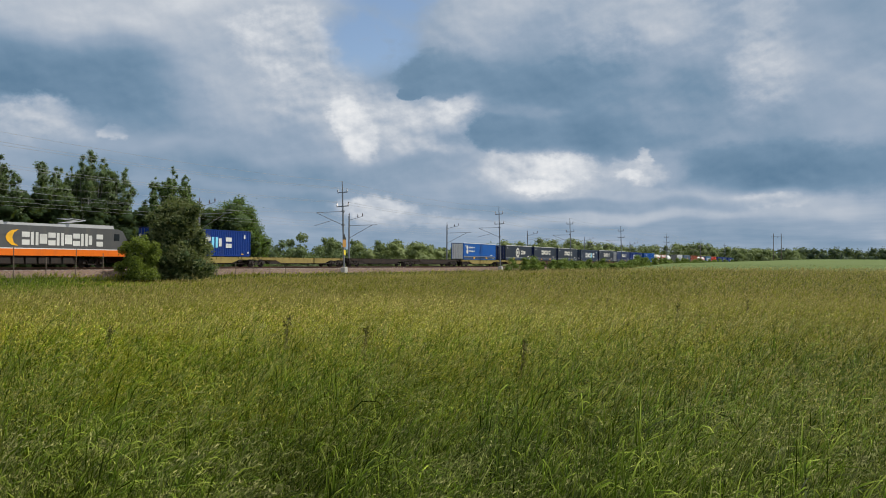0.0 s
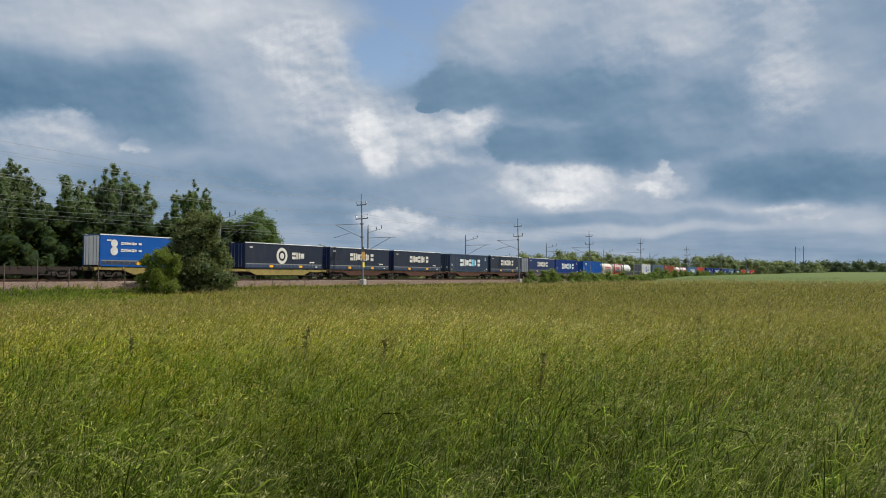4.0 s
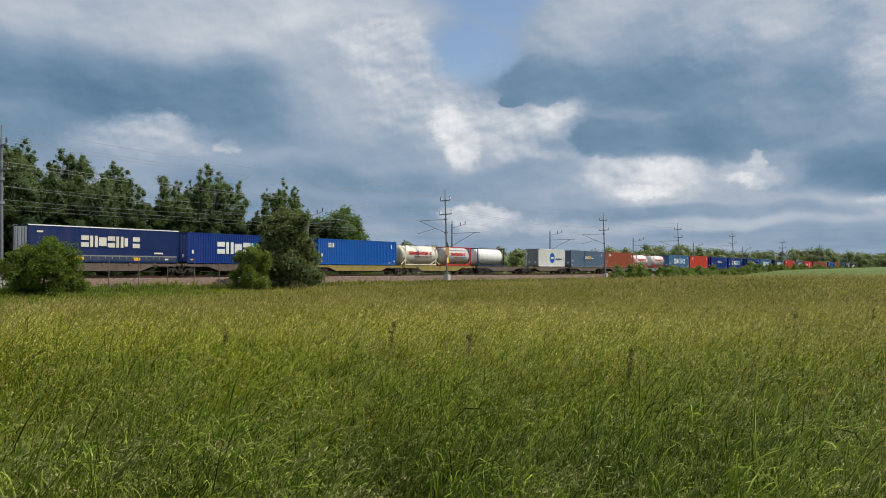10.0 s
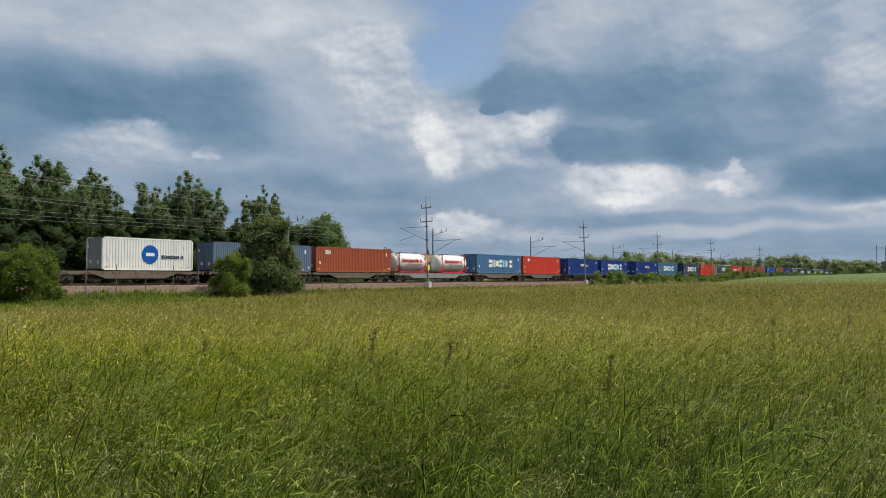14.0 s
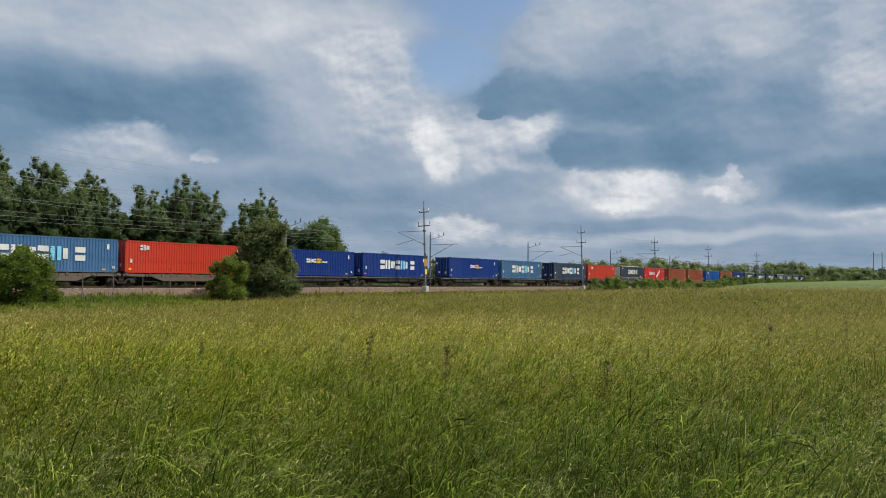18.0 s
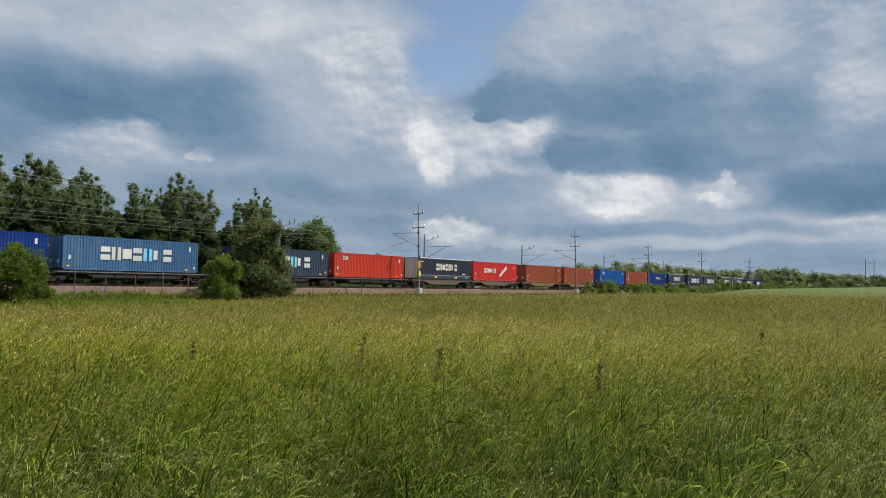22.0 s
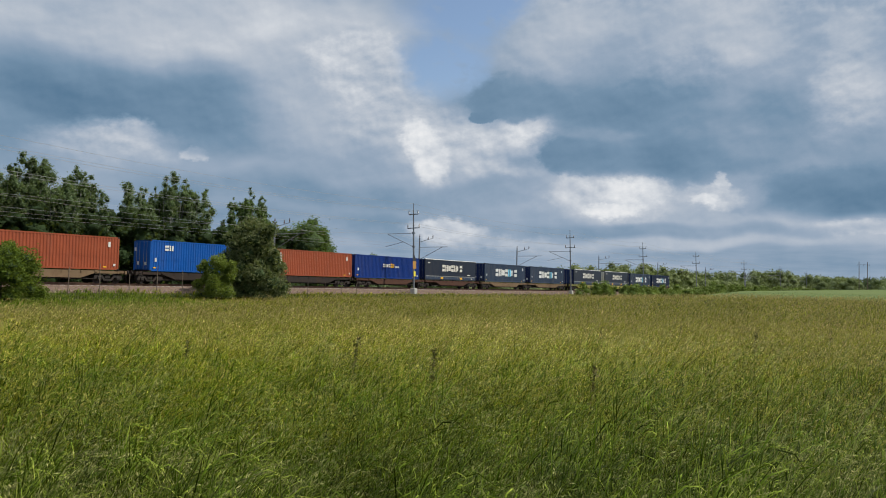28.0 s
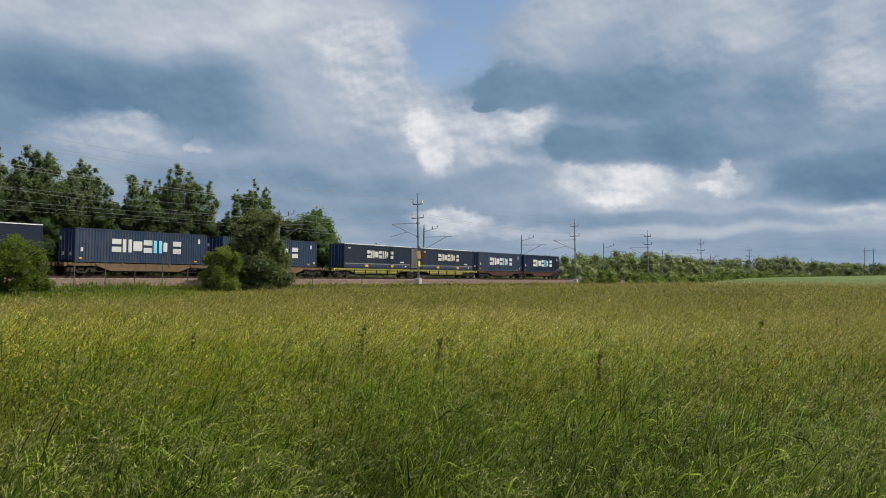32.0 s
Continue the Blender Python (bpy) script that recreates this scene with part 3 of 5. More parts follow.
for dy, z, sag in ((-0.3, 11.05, 0.6), (1.1, 11.05, 0.6), (0.4, 11.95, 0.6), (-0.55, 9.25, 0.5), (1.2, 9.25, 0.5)):
    wire("feeder_wire", [(x, 59.0 + dy, z) for x in NEAR_MASTS], sag, 0.013, "thin grey feeder wire along the mast tops")
for y, stops in ((NEAR_TRACK, NEAR_MASTS), (FAR_TRACK, BACK_MASTS)):
    wire("catenary_wire", [(x, y, 8.1) for x in stops], 0.9, 0.010, "carrying wire of the overhead line")
    wire("contact_wire", [(x, y, 6.5) for x in stops], 0.03, 0.009, "contact wire of the overhead line")
wire("feeder_wire", [(x, 68.7, 8.95) for x in BACK_MASTS], 0.5, 0.010, "thin grey feeder wire along the far masts")

# ---- the train ----
ROLLING = []  # each thing of the train with its place along the train


def rolling(ob, u, z):
    ob.matrix_basis = pose(u, NEAR_TRACK, z)
    ROLLING.append((ob, u, z))
    return ob


PAINT = {
    "navy": (0.015, 0.025, 0.059), "slate": (0.019, 0.025, 0.043), "royal": (0.006, 0.034, 0.20), "blue": (0.005, 0.085, 0.36),
    "faded": (0.095, 0.145, 0.22), "steelblue": (0.052, 0.135, 0.275), "red": (0.494, 0.043, 0.021), "brown": (0.30, 0.072, 0.032), "white": (0.66, 0.67, 0.65),
    "cream": (0.68, 0.62, 0.45), "beige": (0.64, 0.62, 0.56), "bluegrey": (0.034, 0.053, 0.093), "darkblue": (0.008, 0.021, 0.091),
    "yellow": (0.27, 0.215, 0.07), "lime": (0.44, 0.41, 0.08), "rust": (0.075, 0.034, 0.022), "tan": (0.17, 0.115, 0.065), "dust": (0.125, 0.10, 0.08),
    "iron": (0.027, 0.020, 0.017), "silver": (0.46, 0.46, 0.45), "grey": (0.22, 0.23, 0.24), "gunmetal": (0.032, 0.033, 0.035), "orange": (0.72, 0.16, 0.015), "crimson": (0.55, 0.03, 0.03),
    "sky": (0.22, 0.62, 0.85), "gold": (0.85, 0.45, 0.03),
}
PAINTS = {}


def paint(colour):
    if colour not in PAINTS:
        worn = colour in ("rust", "tan", "dust", "iron", "yellow", "lime", "gunmetal")
        faded = colour in ("steelblue", "faded", "bluegrey", "white", "silver")
        PAINTS[colour] = surface(colour + "_paint", PAINT[colour], 0.42 if not worn else 0.7, vary=0.14 if not worn else 0.3, grain=0.55, fine=16.0,
                                 dirt=(RUST if worn else ((0.16, 0.27, 0.38), 0.5) if colour == "steelblue" else ((0.20, 0.16, 0.12), 0.3) if faded else ((0.10, 0.085, 0.07), 0.26)), each=0.14, bump=0.05, spec=0.3)
    return PAINTS[colour]


def ribbed(length, height, y, pitch, depth, out):
    """A sheet of pressed ribs in the plane of y, which face the way of out."""
    bm = fresh()
    cols = []
    n = round(length / pitch)
    for k in range(n):
        x = k * length / n
        for f, d in ((0.0, 0), (0.32, 0), (0.5, depth), (0.82, depth)):
            cols.append((x + f * length / n, y - out * d))
    cols.append((length, y))
    lo = [bm.verts.new((x, q, 0)) for x, q in cols]
    hi = [bm.verts.new((x, q, height)) for x, q in cols]
    for a, b, c, d in zip(lo, lo[1:], hi[1:], hi):
        bm.faces.new((a, b, c, d) if out < 0 else (d, c, b, a))
    return bm


def bars(parent, y, x0, width, z0, height, count, colour, accent=None):
    """A name on a side, as plain bars of its size and colour: stacked, upright or single."""
    step = width / count
    for k in range(count):
        a, w = x0 + k * step, step * (0.86 if k != count - 2 or count < 5 else 0.4)
        bm = fresh()
        if w < 0.5 * step or k % 3 == 2:
            box(bm, a, a + w, y - 0.012, y, z0 + 0.12 * height, z0 + 0.88 * height)
        elif k % 3 == 0:
            box(bm, a, a + w, y - 0.012, y, z0, z0 + 0.40 * height)
            box(bm, a, a + w, y - 0.012, y, z0 + 0.60 * height, z0 + height)
        else:
            box(bm, a, a + 0.38 * w, y - 0.012, y, z0, z0 + height)
            box(bm, a + 0.62 * w, a + w, y - 0.012, y, z0, z0 + height)
        part("mark", bm, paint(accent if accent and k == count - 3 else colour), parent)


W = 1.22


def shell(box_thing, length, height, colour, end):
    """Frame of an ISO box: posts, rails, castings, roof, floor."""
    p = paint(colour)
    for x in (0.0, length - 0.16):
        for y in (-W, W - 0.16):
            part("corner_post", box(fresh(), x, x + 0.16, y, y + 0.16, 0.1, height - 0.1, 0.02), p, box_thing)
    for y in (-W + 0.004, W - 0.1):
        part("top_rail", box(fresh(), 0.16, length - 0.16, y, y + 0.096, height - 0.12, height - 0.004), p, box_thing)
        part("bottom_rail", box(fresh(), 0.16, length - 0.16, y, y + 0.096, 0.02, 0.17), p, box_thing)
    first = part("corner_casting", box(fresh(), -0.006, 0.176, -W - 0.006, -W + 0.17, -0.005, 0.112, 0.01), paint("iron"), box_thing)
    for x in (0, length - 0.17):
        for y in (0, 2 * W - 0.164):
            for z in (0, height - 0.107):
                if x or y or z:
                    again("corner_casting", first, box_thing, (x, y, z))
    part("roof", box(fresh(), 0.05, length - 0.05, -W + 0.05, W - 0.05, height - 0.06, height - 0.02), p, box_thing)
    part("floor", box(fresh(), 0.1, length - 0.1, -W + 0.05, W - 0.05, 0.05, 0.12), paint("iron"), box_thing)
    for side, x in ((-1, 0.03), (1, length - 0.03)):
        for half in (-1, 1):
            y0, y1 = (-W + 0.17, -0.012) if half < 0 else (0.012, W - 0.17)
            leaf = part("door", box(fresh(), x - 0.02, x + 0.02, y0, y1, 0.14, height - 0.13, 0.01), M_WHITE if end == "white" else paint(end), box_thing)
            for f in (0.3, 0.72):
                y = y0 + (y1 - y0) * f
                part("lock_rod", rod(fresh(), (x + side * 0.05, y, 0.15), (x + side * 0.05, y, height - 0.15), 0.02, n=6), M_STEEL, leaf)


def container(u, colour, mark=None, length=13.72, height=2.9, end=None, label=""):
    c = thing("shipping_container", label or f"{colour} ribbed steel shipping container riding on a wagon", "container", group="containers of the train")
    end = end or colour
    shell(c, length, height, colour, end)
    bm = ribbed(length - 0.32, height - 0.29, -W + 0.012, 0.28, 0.036, -1)
    bmesh.ops.translate(bm, vec=(0.16, 0, 0.17), verts=bm.verts)
    part("side_panel", bm, paint(colour), c)
    bm = ribbed(length - 0.32, height - 0.29, W - 0.012, 0.28, 0.036, 1)
    bmesh.ops.translate(bm, vec=(0.16, 0, 0.17), verts=bm.verts)
    part("side_panel", bm, paint(colour), c)
    y = -W - 0.004
    if mark == "wide":
        bars(c, y, 3.4, 7.4, 0.95, 1.15, 7, "white", "sky")
    elif mark == "unit":
        bars(c, y, 5.6, 1.6, 1.45, 0.45, 4, "white")
        bars(c, y, 7.25, 0.8, 1.42, 0.52, 2, "gold")
        bars(c, y, 8.15, 0.9, 1.45, 0.2, 4, "white")
    elif mark == "small":
        bars(c, y, 1.6, 1.0, 1.95, 0.5, 2, "white")
    elif mark == "tag":
        bars(c, y, 1.5, 0.95, 2.05, 0.48, 3, "white")
    elif mark == "column":
        for k in range(6):
            part("mark", box(fresh(), 1.45, 1.75, y - 0.012, y, 1.05 + 0.25 * k, 1.23 + 0.25 * k), paint("white"), c)
    elif mark == "lines":
        bars(c, y, 3.2, 3.6, 1.25, 0.7, 5, "white")
        bm = fresh()
        for k in range(5):
            box(bm, 8.0 + 0.45 * k, 8.5 + 0.45 * k, y - 0.012, y, 0.7 + 0.28 * k, 1.15 + 0.3 * k)
        part("mark", bm, paint("white"), c, "white emblem")
    elif mark == "swirl":
        bm = fresh()
        rod(bm, (length * 0.5, y - 0.01, 1.45), (length * 0.5, y, 1.45), 0.85, n=28)
        part("mark", bm, paint("blue"), c, "round blue emblem")
        part("mark", box(fresh(), length * 0.5 - 0.45, length * 0.5 + 0.45, y - 0.016, y - 0.011, 1.3, 1.6), paint("white"), c)
        bars(c, y, length * 0.5 + 1.2, 2.4, 1.1, 0.3, 8, "bluegrey")
    # small white plates at the door end
    for x, z, h in ((length - 1.1, 2.0, 0.45), (length - 0.55, 0.35, 0.2), (0.5, 0.9, 0.35)):
        part("plate", box(fresh(), x, x + 0.22, y - 0.01, y, z, z + h), paint("white"), c)
    for x, z, q in ((0.35, 0.28, "gold"), (length - 1.5, 0.20, "gold")):
        part("plate", box(fresh(), x, x + 0.3, y - 0.01, y, z, z + 0.12), paint(q), c, "yellow plate")
    # painted squares and a placard on the doors
    for q, z in ((-0.75, 0.55), (0.35, 0.6), (0.8, 1.9)):
        part("placard", box(fresh(), -0.012, 0.008, q, q + 0.3, z, z + 0.3), paint("white"), c)
    return rolling(c, u, RAIL_Z + 1.2)


def curtain_box(u, colour, mark="name", length=13.72, height=2.95, end=None, label=""):
    """A swap body with side curtains: smooth sheet, straps, a pale lower band, an aluminium roof edge."""
    c = thing("curtain_swap_body", label or "dark slate curtain-sided swap body with a pale lower band", "container", group="containers of the train")
    shell(c, length, height, colour, end or colour)
    for s in (-1, 1):
        y = s * (W - 0.02)
        bm = box(fresh(), 0.17, length - 0.17, min(y, y - s * 0.03), max(y, y - s * 0.03), 0.62, height - 0.12)
        part("curtain", bm, paint(colour), c)
        part("side_board", box(fresh(), 0.17, length - 0.17, min(y, y - s * 0.03), max(y, y - s * 0.03), 0.16, 0.5), paint("bluegrey"), c)
        part("band", box(fresh(), 0.17, length - 0.17, min(y, y + s * 0.012), max(y, y + s * 0.012), 0.51, 0.61), paint("grey"), c, "pale grey band")
        part("roof_edge", box(fresh(), 0.0, length, min(y, y + s * 0.03), max(y, y + s * 0.03), height - 0.06, height + 0.02), M_WHITE, c, "white roof edge")
    strap = part("strap", box(fresh(), 0.6, 0.64, -W - 0.006, -W + 0.015, 0.3, 0.62), paint("grey"), c)
    for k in range(1, 20):
        again("strap", strap, c, (k * 0.655, 0, 0))
    y = -W - 0.004
    if mark == "name":
        bars(c, y, 4.35, 5.5, 1.28, 0.95, 7, "beige")
    elif mark == "badge":
        part("mark", rod(fresh(), (1.5, y - 0.01, 2.15), (1.5, y, 2.15), 0.36, n=20), paint("white"), c, "white round badge")
        part("mark", rod(fresh(), (1.5, y - 0.01, 1.45), (1.5, y, 1.45), 0.40, n=20), paint("white"), c, "white round badge")
        bars(c, y, 2.2, 2.4, 2.05, 0.25, 6, "white"), bars(c, y, 2.2, 2.4, 1.4, 0.25, 6, "white")
    elif mark == "round":
        bm = fresh()
        rod(bm, (6.1, y - 0.01, 1.55), (6.1, y, 1.55), 0.95, n=28)
        part("mark", bm, paint("beige"), c, "round pale emblem")
        part("mark", rod(fresh(), (6.1, y - 0.016, 1.55), (6.1, y - 0.011, 1.55), 0.6, n=24), paint(colour), c)
        part("mark", rod(fresh(), (6.1, y - 0.022, 1.55), (6.1, y - 0.017, 1.55), 0.35, n=20), paint("beige"), c)
        bars(c, y, 7.9, 2.3, 1.2, 0.8, 3, "beige")
    for x in (4.0, 9.2):
        part("plate", box(fresh(), x, x + 0.6, y - 0.01, y, 0.18, 0.45), paint("gold"), c, "yellow plate")
    for x, z, w in ((11.2, 0.78, 0.9), (0.7, 2.35, 0.5), (12.3, 0.24, 0.35)):
        part("plate", box(fresh(), x, x + w, y - 0.01, y, z, z + 0.14), paint("beige"), c)
    return rolling(c, u, RAIL_Z + 1.2)


def tank(u, length, frame_colour, skin, band=None, name=None, label="", inset=0.0, caps=None):
    """A tank container: barrel with domed ends in a frame of posts and braces."""
    c = thing("tank_container", label, "tank container", group="containers of the train")
    fr, h, r = paint(frame_colour), 2.59, 1.14
    bm = fresh()
    n, rings = 36, []
    r = 1.2 if inset else r
    for x, q in ((0.12, 0.35), (0.2, 0.72), (0.34, 0.93), (0.55, 1.0), (length - 0.55, 1.0), (length - 0.34, 0.93), (length - 0.2, 0.72), (length - 0.12, 0.35)):
        rings.append([bm.verts.new((x, r * q * math.cos(2 * math.pi * k / n), 1.4 + r * q * math.sin(2 * math.pi * k / n))) for k in range(n)])
    for a, b in zip(rings, rings[1:]):
        for k in range(n):
            bm.faces.new((a[k], a[(k + 1) % n], b[(k + 1) % n], b[k]))
    bm.faces.new(rings[0][::-1]), bm.faces.new(rings[-1])
    bmesh.ops.recalc_face_normals(bm, faces=bm.faces)
    part("barrel", bm, paint(skin), c, smooth=True)
    if caps:
        for x0, x1 in ((0.16, 0.95), (length - 0.16, length - 0.95)):
            bm = fresh()
            ends = []
            for f, q in ((0.0, 0.62), (0.12, 0.85), (0.28, 0.97), (0.5, 1.008), (1.0, 1.008)):
                ends.append([bm.verts.new((x0 + (x1 - x0) * f, r * q * math.cos(2 * math.pi * k / n), 1.4 + r * q * math.sin(2 * math.pi * k / n))) for k in range(n)])
            for a, b in zip(ends, ends[1:]):
                for k in range(n):
                    bm.faces.new((a[k], a[(k + 1) % n], b[(k + 1) % n], b[k]))
            bm.faces.new(ends[0])
            bmesh.ops.recalc_face_normals(bm, faces=bm.faces)
            part("end_cap", bm, paint(caps), c, "cream domed end", smooth=True)
    for x in (0.55, length * 0.5, length - 0.55):
        part("hoop", rod(fresh(), (x - 0.03, 0, 1.4), (x + 0.03, 0, 1.4), r + 0.015, n=36), paint(band or skin), c)
    for x in (inset, length - 0.12 - inset):
        for y in (-W, W - 0.12):
            part("corner_post", box(fresh(), x, x + 0.12, y, y + 0.12, 0, h, 0.01), fr, c)
        part("end_beam", box(fresh(), x, x + 0.12, -W + 0.12, W - 0.12, h - 0.14, h - 0.01), fr, c)
        part("end_beam", box(fresh(), x, x + 0.12, -W + 0.12, W - 0.12, 0.01, 0.16), fr, c)
    for y in (-W, W - 0.1):
        part("bottom_rail", box(fresh(), 0.12 + inset, length - 0.12 - inset, y + 0.005, y + 0.1, 0.02, 0.16), fr, c)
        if frame_colour == "crimson" and length < 6.5:
            part("top_rail", box(fresh(), 0.12, length - 0.12, y + 0.005, y + 0.1, h - 0.12, h - 0.01), fr, c)
        for x0, x1 in ((inset + 0.1, inset + 1.3), (length - inset - 0.1, length - inset - 1.3), (inset, inset - 0.8), (length - inset, length - inset + 0.8))[:2 if inset == 0 else 4]:
            part("brace", rod(fresh(), (x0, y + 0.05, 0.65), (x1, y + 0.05, 0.1), 0.05), fr, c)
    part("walkway", box(fresh(), 0.3, length - 0.3, -0.3, 0.3, h - 0.05, h + 0.02), M_STEEL, c)
    for x in (length * 0.35, length * 0.5):
        part("manhole", rod(fresh(), (x, 0, h - 0.06), (x, 0, h + 0.12), 0.25, n=16), M_STEEL, c)
    part("ladder", box(fresh(), -0.02, 0.02, 0.3, 0.6, 0.1, h), M_STEEL, c)
    if name:
        bars(c, -r - 0.03, length * 0.2, length * 0.58, 1.38, 0.4, 10, name)
        if name == "crimson":
            part("mark", box(fresh(), length * 0.34, length * 0.8, -r - 0.04, -r - 0.02, 1.12, 1.19), paint("iron"), c)
    return rolling(c, u, RAIL_Z + 1.2)


BOGIE_MESH = {}


def wheel(parent, x, y):
    if "wheel" not in BOGIE_MESH:
        bm = rod(fresh(), (0, -0.065, 0), (0, 0.065, 0), 0.46, n=24)
        rod(bm, (0, -0.10, 0), (0, -0.066, 0), 0.36, 0.40, n=24)
        rod(bm, (0, -0.16, 0), (0, -0.101, 0), 0.12, n=12)
        ob = part("wheel", bm, M_DARK, parent)
        BOGIE_MESH["wheel"] = ob
        ob.location = (x, y, 0.46)
        return ob
    return again("wheel", BOGIE_MESH["wheel"], parent, (x, y, 0.46))


def bogie(wagon, x):
    """Side frames over two wheelsets, with axle boxes and springs."""
    if "frame" not in BOGIE_MESH:
        bm = fresh()
        for y in (-1.05, 0.93):
            prism(bm, [(-1.4, 0.42), (-1.3, 0.72), (-0.55, 0.74), (-0.3, 0.42), (0.3, 0.42), (0.55, 0.74), (1.3, 0.72), (1.4, 0.42), (1.15, 0.38),
                       (0.62, 0.55), (0.4, 0.26), (-0.4, 0.26), (-0.62, 0.55), (-1.15, 0.38)], y, y + 0.12)
        box(bm, -0.25, 0.25, -1.0, 1.0, 0.5, 0.78)
        fr = part("bogie", bm, M_DARK, wagon, "dark iron bogie")
        BOGIE_MESH["frame"] = fr
        fr.location = (x, 0, 0)
    else:
        fr = again("bogie", BOGIE_MESH["frame"], wagon, (x, 0, 0))
    for dx in (-0.9, 0.9):
        for y in (-0.75, 0.75):
            wheel(fr, dx, y)
        if "box" not in BOGIE_MESH:
            BOGIE_MESH["box"] = part("axle_box", box(fresh(), -0.16, 0.16, -1.16, -1.0, 0.32, 0.62, 0.04), M_DARK, fr)
            BOGIE_MESH["box"].location = (dx, 0, 0)
        else:
            again("axle_box", BOGIE_MESH["box"], fr, (dx, 0, 0))
    return fr


def wagon(u0, u1, colour, decks, label):
    """An articulated container wagon: fish-bellied sills, cross members, three bogies, buffers."""
    w = thing("container_wagon", label, "wagon", group="wagons of the train")
    n = u1 - u0
    p = paint(colour)
    cuts = [0.35 + (n - 0.7) * k / decks for k in range(decks + 1)]
    for a, b in zip(cuts, cuts[1:]):
        a, b = a + 0.12, b - 0.12
        for y in (-1.15, 1.03):
            prof = [(a, 1.13), (b, 1.13), (b, 0.9), (b - 2.9, 0.88), (b - 4.1, 0.48), (a + 4.1, 0.48), (a + 2.9, 0.88), (a, 0.9)]
            part("side_sill", prism(fresh(), prof, y, y + 0.12), p, w)
        part("deck_frame", box(fresh(), a, b, -0.35, 0.35, 0.82, 1.1), p, w)
        # dark centre sill and boxes, added to stand in for shade below the deck
        part("centre_sill", prism(fresh(), [(a + 2.2, 0.82), (a + 3.0, 0.36), (b - 3.0, 0.36), (b - 2.2, 0.82)], -0.3, 0.3), M_DARK, w)
        for f, m in ((0.32, 0.7), (0.5, 0.5), (0.64, 0.9)):
            x = a + (b - a) * f
            part("brake_box", box(fresh(), x, x + m, -0.95, -0.55, 0.34, 0.74, 0.03), M_DARK, w)
        part("brake_pipe", rod(fresh(), (a + 2.0, -1.0, 0.42), (b - 2.0, -1.0, 0.42), 0.035, n=6), M_DARK, w)
        if colour in ("gunmetal", "lime"):
            # the pocket's pale edge rail on stanchions
            part("edge_rail", box(fresh(), a + 0.4, b - 0.4, -1.28, -1.2, 1.02, 1.06, 0.01), paint("grey"), w, "pale edge rail")
            part("edge_rail", box(fresh(), a + 3.4, b - 3.4, -1.26, -1.2, 0.62, 0.68, 0.01), M_DARK, w)
            for k in range(5):
                x = a + 3.6 + (b - a - 7.2) * k / 4
                part("stanchion", box(fresh(), x - 0.06, x + 0.06, -1.25, -1.16, 0.5, 1.0), M_DARK, w)
        for k in range(9):
            x = a + 0.6 + (b - a - 1.2) * k / 8
            part("sill_rib", box(fresh(), x - 0.05, x + 0.05, -1.19, -1.152, 0.9, 1.12), p, w)
        for k in range(7):
            x = a + 0.3 + (b - a - 0.6) * k / 6
            part("cross_member", box(fresh(), x - 0.12, x + 0.12, -1.2, 1.2, 0.98, 1.16), p, w)
        for x in (a + 0.5, b - 0.5, (a + b) / 2):
            for y in (-1.18, 1.0):
                part("twist_lock", box(fresh(), x - 0.1, x + 0.1, y, y + 0.18, 1.16, 1.2), M_DARK, w)
    for k, x in enumerate(cuts):
        bogie(w, x + (1.6 if k == 0 else -1.6 if k == decks else 0))
    for x, s in ((0.35, -1), (n - 0.35, 1)):
        part("end_sill", box(fresh(), x - 0.1, x + 0.1, -1.25, 1.25, 0.85, 1.15), p, w)
        for y in (-0.88, 0.88):
            bm = rod(fresh(), (x, y, 1.0), (x + s * 0.4, y, 1.0), 0.09)
            rod(bm, (x + s * 0.33, y, 1.0), (x + s * 0.38, y, 1.0), 0.23, n=16)
            part("buffer", bm, M_DARK, w)
    return rolling(w, u0, RAIL_Z)


